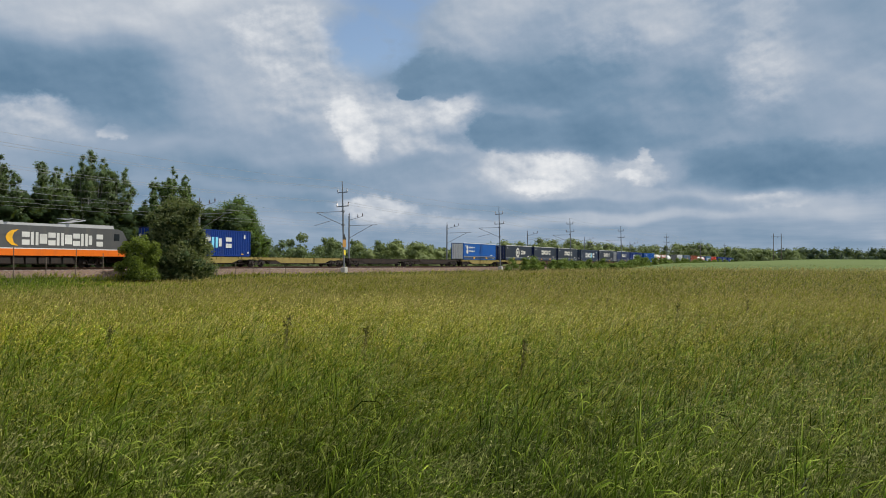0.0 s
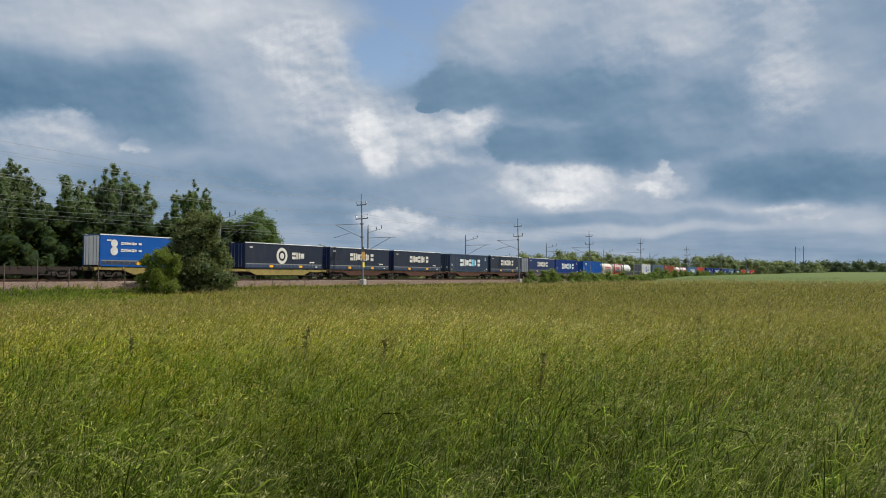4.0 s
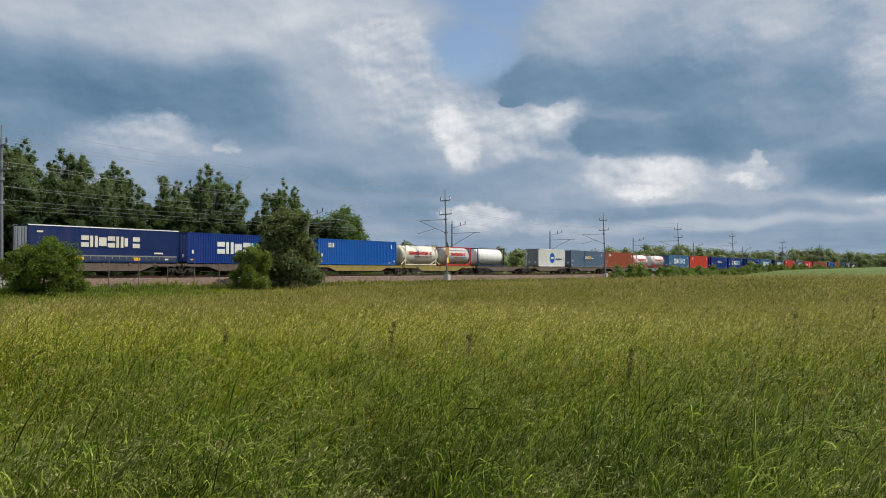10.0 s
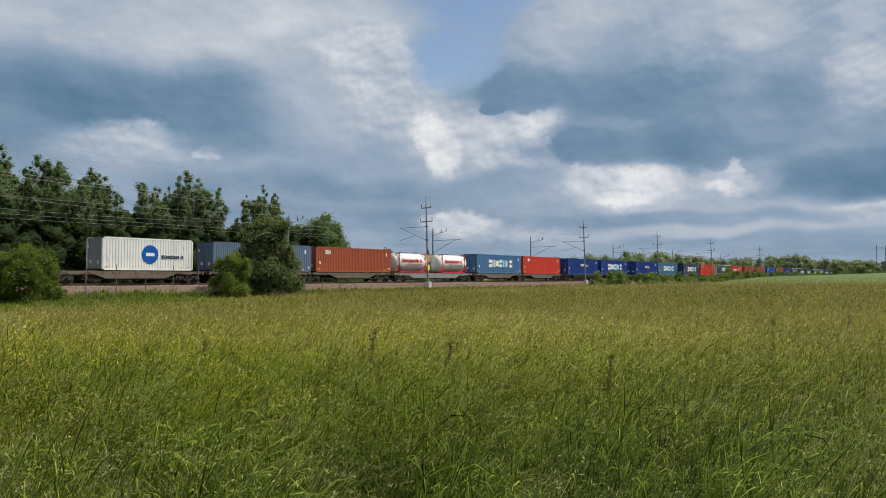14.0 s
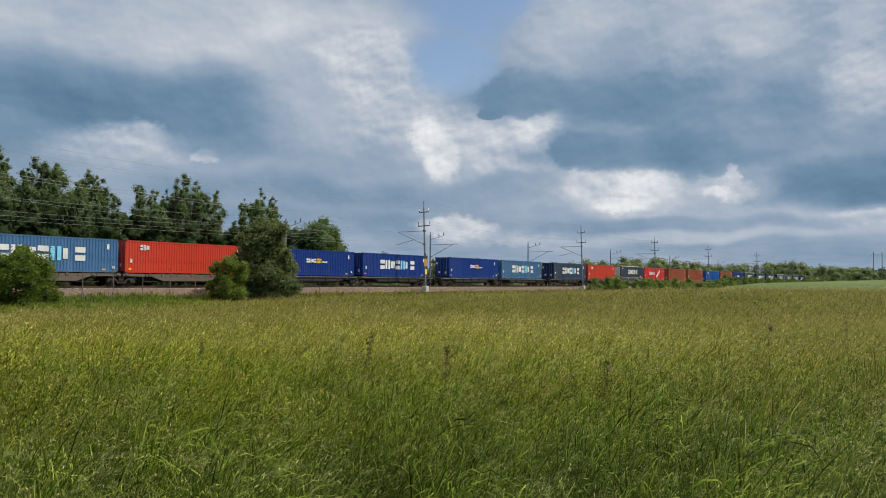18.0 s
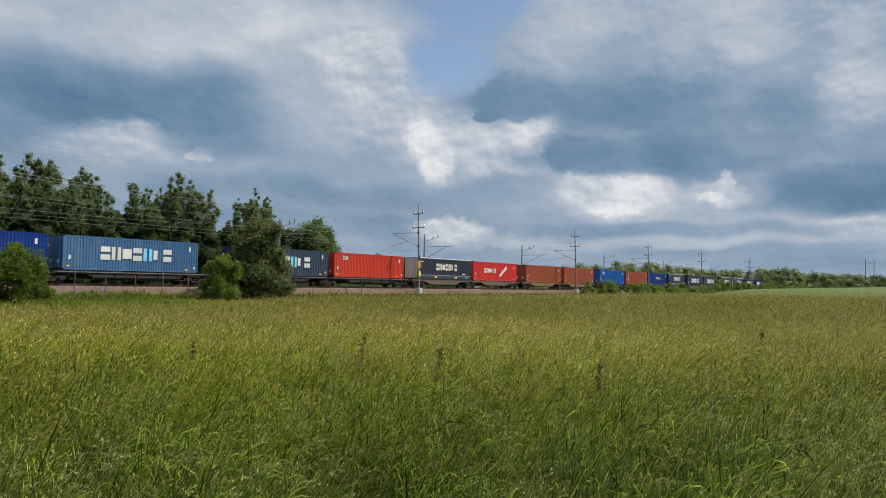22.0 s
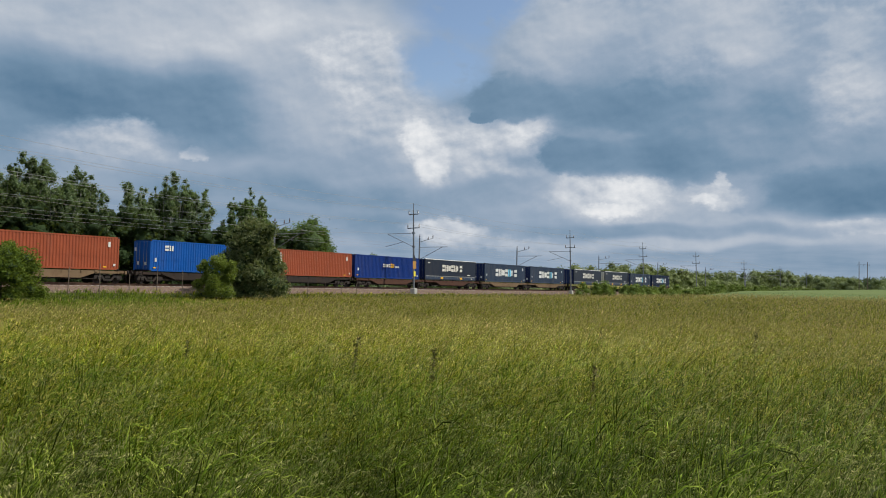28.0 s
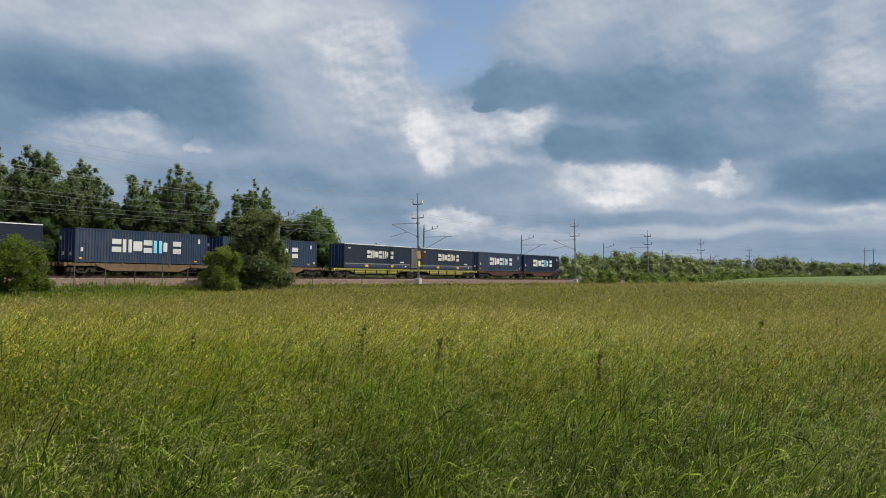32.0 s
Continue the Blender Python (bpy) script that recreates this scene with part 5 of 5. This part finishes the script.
def blades(count, r0, r1, width, tall, steps, bend, keep, ground=lie, arc=(-10, 76)):
    """Blades by distance from the eye, as many to each doubling of it. Returns roots, distances."""
    a = np.radians(RNG.uniform(*arc, count))
    r = r0 * (r1 / r0) ** RNG.random(count)
    x, y = r * np.cos(a), r * np.sin(a)
    ok = keep(x, y)
    x, y, r = x[ok], y[ok], r[ok]
    n = len(x)
    h = tall * (0.42 + 0.75 * RNG.random(n)) * tussock(x, y) * (1 + 0.12 * clump(x, y))
    w = width * np.maximum(1.0, r / 6.5) * (0.7 + 0.6 * RNG.random(n))
    turn = RNG.uniform(0, 2 * np.pi, n)
    side = np.stack([np.cos(turn), np.sin(turn), 0 * turn], 1)
    wind = np.array([0.62, -0.80, 0.0])
    way = RNG.uniform(0, 2 * np.pi, n)
    lean = np.stack([np.cos(way), np.sin(way), 0 * way], 1) * (0.12 + 1.1 * RNG.random(n) ** 1.6)[:, None]
    lean += wind * ((0.26 + 0.18 * np.sin(x * 0.35 + y * 0.2) + 0.4 * RNG.random(n)) * np.clip(r / 9, 0.45, 1))[:, None]
    rings, root = [], np.stack([x, y, ground(x, y) - 0.05], 1)
    rise = []
    for k in range(steps + 1):
        f = k / steps
        mid = root + lean * (bend * h * f**2)[:, None] + np.stack([0 * h, 0 * h, h * (f - 0.22 * bend * f**2)], 1)
        if k < steps:
            half = side * (w * (1 - 0.75 * f) / 2)[:, None]
            rings += [mid - half, mid + half]
            rise += [f, f]
        else:
            rings.append(mid)
            rise.append(f)
    per = len(rings)
    v = np.stack(rings, 1).reshape(-1, 3)
    pat = []
    for k in range(steps - 1):
        i = 2 * k
        pat += [(i, i + 1, i + 3), (i, i + 3, i + 2)]
    i = 2 * (steps - 1)
    pat.append((i, i + 1, i + 2))
    f = (np.arange(n)[:, None, None] * per + np.array(pat)[None]).reshape(-1, 3)
    return v, f, np.tile(rise, n)


def merged(sets):
    vs, fs, ups, at = [], [], [], 0
    for v, f, up in sets:
        vs.append(v), fs.append(f + at), ups.append(up)
        at += len(v)
    return np.concatenate(vs), np.concatenate(fs), np.concatenate(ups)


def heads(count, r0, r1, keep, tall):
    """Flowering stems: a thin stalk and a spindle of seeds at its top."""
    a = np.radians(RNG.uniform(-10, 76, count))
    r = r0 * (r1 / r0) ** RNG.random(count)
    x, y = r * np.cos(a), r * np.sin(a)
    ok = keep(x, y) & (RNG.random(count) < np.clip((r - 6) / 14, 0.0, 1))
    x, y, r = x[ok], y[ok], r[ok]
    n = len(x)
    h = tall * (0.75 + 0.4 * RNG.random(n)) * tussock(x, y)
    grow = np.maximum(1.0, r / 9.0)
    bow = np.array([0.62, -0.80, 0.0]) * (h * (0.12 + 0.4 * RNG.random(n)))[:, None] + RNG.normal(0, 0.05, (n, 3)) * (1, 1, 0)
    root = np.stack([x, y, lie(x, y) - 0.05], 1)
    knee = root + bow * 0.35 + np.stack([0 * h, 0 * h, h * 0.6], 1)
    neck = root + bow * 0.9 + np.stack([0 * h, 0 * h, h * 0.93], 1)
    tip = neck + bow * 0.12 + np.stack([0 * h, 0 * h, 0.025 + 0.04 * RNG.random(n)], 1) + RNG.normal(0, 0.018, (n, 3)) * grow[:, None]
    turn = RNG.uniform(0, 2 * np.pi, n)
    s = np.stack([np.cos(turn), np.sin(turn), 0 * turn], 1)
    q = np.cross(s, (0, 0, 1))
    thin, fat = (0.0012 * grow)[:, None], (0.0027 * grow * (0.5 + 0.8 * RNG.random(n)) * np.where(RNG.random(n) < 0.12, 2.6, 1.0))[:, None]
    mid = neck * 0.55 + tip * 0.45
    rings = [root - s * thin, root + s * thin, knee - s * thin, knee + s * thin, neck - s * thin, neck + s * thin,
             mid - s * fat, mid + s * fat, mid - q * fat, mid + q * fat, neck, tip]
    v = np.stack(rings, 1).reshape(-1, 3)
    pat = np.array([(0, 1, 3), (0, 3, 2), (2, 3, 5), (2, 5, 4), (10, 6, 8), (10, 8, 7), (10, 7, 9), (10, 9, 6), (11, 8, 6), (11, 7, 8), (11, 9, 7), (11, 6, 9)])
    f = (np.arange(n)[:, None, None] * 12 + pat[None]).reshape(-1, 3)
    return v, f, np.tile([0, 0, 0.5, 0.5, 0.85, 0.85, 1, 1, 1, 1, 0.9, 1], n)


def ribbons(count, r0, r1, keep, arc=(-10, 76)):
    """Leaves that spring from the stems, arch over and stream down the wind: four joints to a leaf."""
    a = np.radians(RNG.uniform(*arc, count))
    r = r0 * (r1 / r0) ** RNG.random(count)
    x, y = r * np.cos(a), r * np.sin(a)
    ok = keep(x, y) & (RNG.random(count) < np.clip(0.5 + 0.8 * clump(x, y), 0.1, 1))
    x, y, r = x[ok], y[ok], r[ok]
    n = len(x)
    tuft = tussock(x, y)
    at = np.stack([x, y, lie(x, y) + 0.80 * tuft * (1 + 0.10 * clump(x, y)) * (1 - 0.7 * RNG.random(n) ** 1.3)], 1)
    way = RNG.uniform(0, 2 * np.pi, n)
    way = np.stack([np.cos(way), np.sin(way), 0 * way], 1) * 0.45 + np.array([0.62, -0.80, 0.0]) * (0.25 + 0.4 * RNG.random(n))[:, None]
    side = np.cross(way, (0, 0, 1.0))
    side /= np.linalg.norm(side, axis=1)[:, None]
    side += RNG.normal(0, 0.45, (n, 3))
    side /= np.linalg.norm(side, axis=1)[:, None]
    long = (0.08 + 0.19 * RNG.random(n) ** 1.5) * np.clip(r / 7, 1.0, 1.5)
    width = (0.0028 + 0.0040 * RNG.random(n) ** 1.4) * np.maximum(1.0, r / 7.5)
    up, droop = RNG.uniform(0.5, 1.5, n), RNG.uniform(0.2, 1.5, n)
    rings, rise = [], []
    for f, fat in ((0.0, 0.6), (0.35, 1.0), (0.68, 0.8), (1.0, 0.0)):
        mid = at + way * (long * f)[:, None]
        mid[:, 2] += long * (up * f - droop * f * f)
        half = side * (width * fat / 2)[:, None]
        rings += [mid - half, mid + half] if fat else [mid]
        rise += [0.25 + 0.75 * f] * (2 if fat else 1)
    v = np.stack(rings, 1).reshape(-1, 3)
    pat = np.array([(0, 1, 3), (0, 3, 2), (2, 3, 5), (2, 5, 4), (4, 5, 6)])
    # leaves set low in the tuft get a darker colour, as painted shade
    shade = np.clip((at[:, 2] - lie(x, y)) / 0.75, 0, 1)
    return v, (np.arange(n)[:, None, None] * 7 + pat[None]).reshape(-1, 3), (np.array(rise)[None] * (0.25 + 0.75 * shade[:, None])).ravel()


def panicles(count, r0, r1, keep, tall):
    """Flowering heads: a bowed stalk, and along its nodding end spikelets on short branches."""
    a = np.radians(RNG.uniform(-10, 76, count))
    r = r0 * (r1 / r0) ** RNG.random(count)
    x, y = r * np.cos(a), r * np.sin(a)
    ok = keep(x, y) & (RNG.random(count) < np.clip(0.5 + 0.8 * clump(x, y), 0.1, 1))
    x, y, r = x[ok], y[ok], r[ok]
    n = len(x)
    h = tall * (0.6 + 0.5 * RNG.random(n)) * tussock(x, y)
    grow = np.clip(r / 8, 1.0, 1.6)
    wind = np.array([0.62, -0.80, 0.0])
    bow = wind * (h * (0.08 + 0.25 * RNG.random(n)))[:, None] + RNG.normal(0, 0.06, (n, 3)) * (1, 1, 0)
    root = np.stack([x, y, lie(x, y) - 0.05], 1)
    neck = root + bow + np.stack([0 * h, 0 * h, h], 1)
    nod = wind * RNG.uniform(0.2, 0.9, (n, 1)) + RNG.normal(0, 0.25, (n, 3)) + np.array([0, 0, 0.75])
    nod /= np.linalg.norm(nod, axis=1)[:, None]
    long = RNG.uniform(0.06, 0.13, n) * grow
    bent = RNG.uniform(0.1, 0.9, n)
    t = RNG.uniform(0, 2 * np.pi, n)
    s = np.stack([np.cos(t), np.sin(t), 0 * t], 1) * (0.0011 * grow)[:, None]
    knee = root + bow * 0.35 + np.stack([0 * h, 0 * h, h * 0.62], 1)
    tip = neck + nod * long[:, None] + wind * (long * bent * 0.5)[:, None] - np.stack([0 * h, 0 * h, long * bent * 0.8], 1)
    sets = [(np.stack([root - s, root + s, knee + s, knee - s, neck + s, neck - s, tip], 1).reshape(-1, 3),
             (np.arange(n)[:, None, None] * 7 + np.array([(0, 1, 2), (0, 2, 3), (3, 2, 4), (3, 4, 5), (5, 4, 6)])[None]).reshape(-1, 3),
             np.tile([0, 0, 0.5, 0.5, 0.8, 0.8, 0.9], n))]
    loose = RNG.uniform(0.004, 0.013, n) * grow
    for k in range(12):
        q = (k + 0.5) / 12
        c = neck + nod * (long * q)[:, None] + wind * (long * bent * 0.5 * q * q)[:, None] - np.stack([0 * h, 0 * h, long * bent * 0.8 * q * q], 1)
        c += RNG.normal(0, 1, (n, 3)) * (loose * (1.15 - q))[:, None]
        d = nod + RNG.normal(0, 0.5, (n, 3))
        d *= (0.0090 * grow * (0.7 + 0.6 * RNG.random(n)))[:, None] / np.linalg.norm(d, axis=1)[:, None]
        e = np.cross(d, RNG.normal(0, 1, (n, 3)))
        e *= (0.0022 * grow)[:, None] / np.linalg.norm(e, axis=1)[:, None]
        i = np.arange(n)[:, None] * 4
        sets.append((np.stack([c - d, c + e, c + d, c - e], 1).reshape(-1, 3), np.concatenate([i + (0, 1, 2), i + (0, 2, 3)]), np.full(4 * n, 0.82 + 0.015 * k)))
    return merged(sets)


def spray(count, r0, r1, keep):
    """Small spikelets and leaf tips of every turn in the upper part of the grass."""
    a = np.radians(RNG.uniform(-4, 74, count))
    r = r0 * (r1 / r0) ** RNG.random(count)
    x, y = r * np.cos(a), r * np.sin(a)
    ok = keep(x, y)
    x, y, r = x[ok], y[ok], r[ok]
    n = len(x)
    h = 0.78 * np.sqrt(RNG.uniform(0.25, 1.0, n)) * tussock(x, y)
    c = np.stack([x, y, h + lie(x, y)], 1)
    d = RNG.normal(0, 1, (n, 3)) + (0.5, -0.6, 0.5)
    d *= ((0.008 + 0.0011 * r) * (0.5 + RNG.random(n)))[:, None] / np.linalg.norm(d, axis=1)[:, None]
    e = np.cross(d, RNG.normal(0, 1, (n, 3)))
    e *= ((0.0014 + 0.00034 * r) * (0.6 + 0.8 * RNG.random(n)))[:, None] / np.linalg.norm(e, axis=1)[:, None]
    v = np.stack([c - d, c + e, c + d, c - e], 1).reshape(-1, 3)
    i = np.arange(n)[:, None] * 4
    return v, np.concatenate([i + (0, 1, 2), i + (0, 2, 3)]), np.repeat(np.clip(h / 0.8, 0, 1), 4)


def far_heads(count, r0, r1, keep):
    """Seed heads that stand too far off to show their stalks."""
    a = np.radians(RNG.uniform(-10, 76, count))
    r = r0 * (r1 / r0) ** RNG.random(count)
    x, y = r * np.cos(a), r * np.sin(a)
    ok = keep(x, y) & (RNG.random(count) < np.clip((r - 4) / 26, 0, 1))
    x, y, r = x[ok], y[ok], r[ok]
    n = len(x)
    z = 0.74 * (0.65 + 0.5 * RNG.random(n)) * tussock(x, y)
    c = np.stack([x, y, z + lie(x, y)], 1)
    up = (np.array([0.3, -0.4, 1.0]) + RNG.normal(0, 0.35, (n, 3))) * (0.011 + 0.0008 * r)[:, None]
    t = RNG.uniform(0, 2 * np.pi, n)
    s = np.stack([np.cos(t), np.sin(t), 0 * t], 1) * (0.0015 + 0.00038 * r)[:, None]
    v = np.stack([c - up, c + s, c + up, c - s], 1).reshape(-1, 3)
    i = np.arange(n)[:, None] * 4
    return v, np.concatenate([i + (0, 1, 2), i + (0, 2, 3)]), np.tile([0.8, 0.95, 1, 0.95], n)


def field(x, y):
    return (y < 38.5 + 13.5 * np.clip((x - 26) / 32, 0, 1) - 0.6 * np.sin(x * 0.31)) & (np.hypot(x, y) < 150)


def verge(x, y):
    return (y > 38.0 + 13.5 * np.clip((x - 26) / 32, 0, 1)) & (y < 59.3) & (x < 44 + 3 * np.sin(y * 1.7))


def dry_verge(x, y):
    return (y > 38.0 + 13.5 * np.clip((x - 26) / 32, 0, 1)) & (y < 58.8) & (x > 42 + 3 * np.sin(y * 1.7)) & (x < 150)


def bank(x, y):
    return np.maximum(lie(x, y), np.where(y < 58.7, -0.6 + 0.16 * (y - 54.0), 0.14 + 0.26 * (y - 58.7)))


GRASS = []
for k in range(4):
    near = blades(14000, 1.9, 12.0, 0.0085, 0.84, 3, 1.0, field)
    v, f, up = merged([near, blades(7000, 8.0, 22.0, 0.0055, 0.78, 2, 0.85, field)])
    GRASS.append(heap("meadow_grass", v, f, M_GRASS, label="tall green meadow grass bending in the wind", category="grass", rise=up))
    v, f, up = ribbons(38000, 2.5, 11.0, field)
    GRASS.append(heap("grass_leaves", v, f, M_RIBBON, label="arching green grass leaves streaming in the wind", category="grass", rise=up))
    v, f, up = merged([blades(22000, 5.5, 45.0, 0.0050, 0.80, 2, 0.8, field), blades(21000, 28.0, 150.0, 0.0056, 0.74, 2, 0.65, field)])
    GRASS.append(heap("ripe_grass", v, f, M_FARGRASS, label="olive meadow grass coming into seed", category="grass", rise=up))
v, f, up = merged([blades(16000, 0.9, 30.0, 0.012, 0.76, 2, 0.8, field, arc=(76, 350)), blades(4000, 1.2, 2.0, 0.007, 0.6, 2, 0.8, field)])
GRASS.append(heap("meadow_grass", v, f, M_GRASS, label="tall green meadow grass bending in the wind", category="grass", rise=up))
for k in range(2):
    v, f, up = panicles(11000, 2.4, 15.0, field, 0.86)
    GRASS.append(heap("flowering_grass", v, f, M_PANICLE, label="nodding pale panicles over the near grass", category="grass", rise=up))
    v, f, up = merged([heads(6000, 4.0, 40.0, field, 0.92), far_heads(105000, 5.0, 150.0, field)])
    GRASS.append(heap("seeding_grass", v, f, M_SEED, label="pale seed heads above the meadow grass", category="grass", rise=up))
v, f, up = spray(80000, 5.0, 30.0, field)
GRASS.append(heap("grass_spikelets", v, f, M_SPRAY, label="fine pale spikelets through the meadow grass", category="grass", rise=up))


def crop(x, y):
    return (y < 47) & (np.hypot(x, y) > 159)


def crop_lie(x, y):
    return -0.42 + 2.0 * np.clip((np.hypot(x, y) - 158) / 60, 0, 1)


v, f, up = blades(16000, 159.0, 217.0, 0.0022, 0.22, 2, 0.4, crop, crop_lie, arc=(-10, 16))
heap("young_crop", v, f, M_CROPBLADE, label="short light green crop rows beyond the meadow", category="crop", rise=up)
v, f, up = blades(110000, 38.0, 90.0, 0.005, 0.5, 2, 0.5, verge, bank, arc=(40, 76))
heap("verge_grass", v, f, M_VERGE, label="short bright green grass beside the railway", category="grass", rise=up)
v, f, up = blades(90000, 60.0, 160.0, 0.0055, 0.62, 2, 0.6, dry_verge, bank, arc=(15, 60))
heap("verge_grass", v, f, M_FARGRASS, label="dry olive grass on the railway bank", category="grass", rise=up)


def dock(x, y, h):
    """A dock plant gone to seed: a stiff dark stalk with brown whorls."""
    d = thing("dock_plant", "dark brown dock stalk standing above the grass", "plant", pose(x, y, float(lie(x, y)) - 0.05, 4, 6), "dock stalks in the meadow")
    part("stalk", rod(fresh(), (0, 0, 0), (0, 0, h), 0.004 + 0.0004 * math.hypot(x, y), 0.004, n=5), M_DOCK, d)
    rnd = random.Random(int(100 * x + y))
    mids = [(0.02 * rnd.uniform(-1, 1), 0.02 * rnd.uniform(-1, 1), h * (0.55 + 0.45 * k / 14)) for k in range(15)]
    v, f = leaf_cloud(mids, [0.028] * 15, 120, 0.02)
    heap("seed_whorl", v, f, M_DOCK, d, kind="")


M_DOCK = foliage("dock_seed", (0.07, 0.075, 0.02), (0.20, 0.16, 0.06), 0.15)
for x, y, h in ((19.3, 7.8, 0.86), (23.2, 6.9, 0.89), (7.6, 3.2, 0.92), (7.9, 5.4, 0.95), (6.3, 8.0, 0.98), (22.4, 2.8, 1.01), (14.8, 3.1, 1.04), (8.0, 6.7, 1.07)):
    dock(x, y, h * 0.9)


def shoulder(x, y):
    return (y > 58.6) & (y < 60.5) & (x < 150)


v, f, up = blades(60000, 58.0, 160.0, 0.004, 0.3, 2, 0.6, shoulder, lambda x, y: 0.12 + 0.25 * (y - 58.6))
heap("ballast_weeds", v, f, M_SEED, label="dry weeds growing through the ballast shoulder", category="weeds", rise=up)


def stones(count):
    """Loose stones on the slope of the track bed."""
    x, y = 20 + 125 * RNG.random(count) ** 1.4, RNG.uniform(58.7, 60.6, count)
    c = np.stack([x, y, 0.10 + 0.25 * (y - 58.6)], 1)
    s = RNG.uniform(0.03, 0.085, (count, 1, 1)) * RNG.uniform(0.6, 1.3, (count, 6, 1))
    o = np.array([(1, 0, 0), (-1, 0, 0), (0, 1, 0), (0, -1, 0), (0, 0, 1), (0, 0, -1)], float)
    v = (c[:, None] + o[None] * s).reshape(-1, 3)
    pat = np.array([(0, 2, 4), (2, 1, 4), (1, 3, 4), (3, 0, 4), (2, 0, 5), (1, 2, 5), (3, 1, 5), (0, 3, 5)])
    return v, (np.arange(count)[:, None, None] * 6 + pat[None]).reshape(-1, 3)


M_STONE = foliage("ballast_stones", (0.05, 0.036, 0.03), (0.34, 0.27, 0.22), 0.0)
heap("loose_ballast", *stones(7000), M_STONE, label="brown ballast stones on the slope of the track bed", category="stones")

# ---- what moves ----
def run(t):
    """How far the train has gone after t seconds."""
    return 19.36 * t - 0.036 * t * t


def motions():
    for ob, u, z in ROLLING:
        walk(ob, [(t, pose(u - run(t), NEAR_TRACK, z)) for t in (0, 4, 8, 12, 16, 20, 24, 28, 32)])
    for k, ob in enumerate(GRASS):
        rows = []
        for i in range(33):
            a = 1.9 * i + 1.7 * k
            rows.append((i, pose(0.035 * math.sin(a), -0.02 * math.sin(a), 0)))
        walk(ob, rows)


motions()
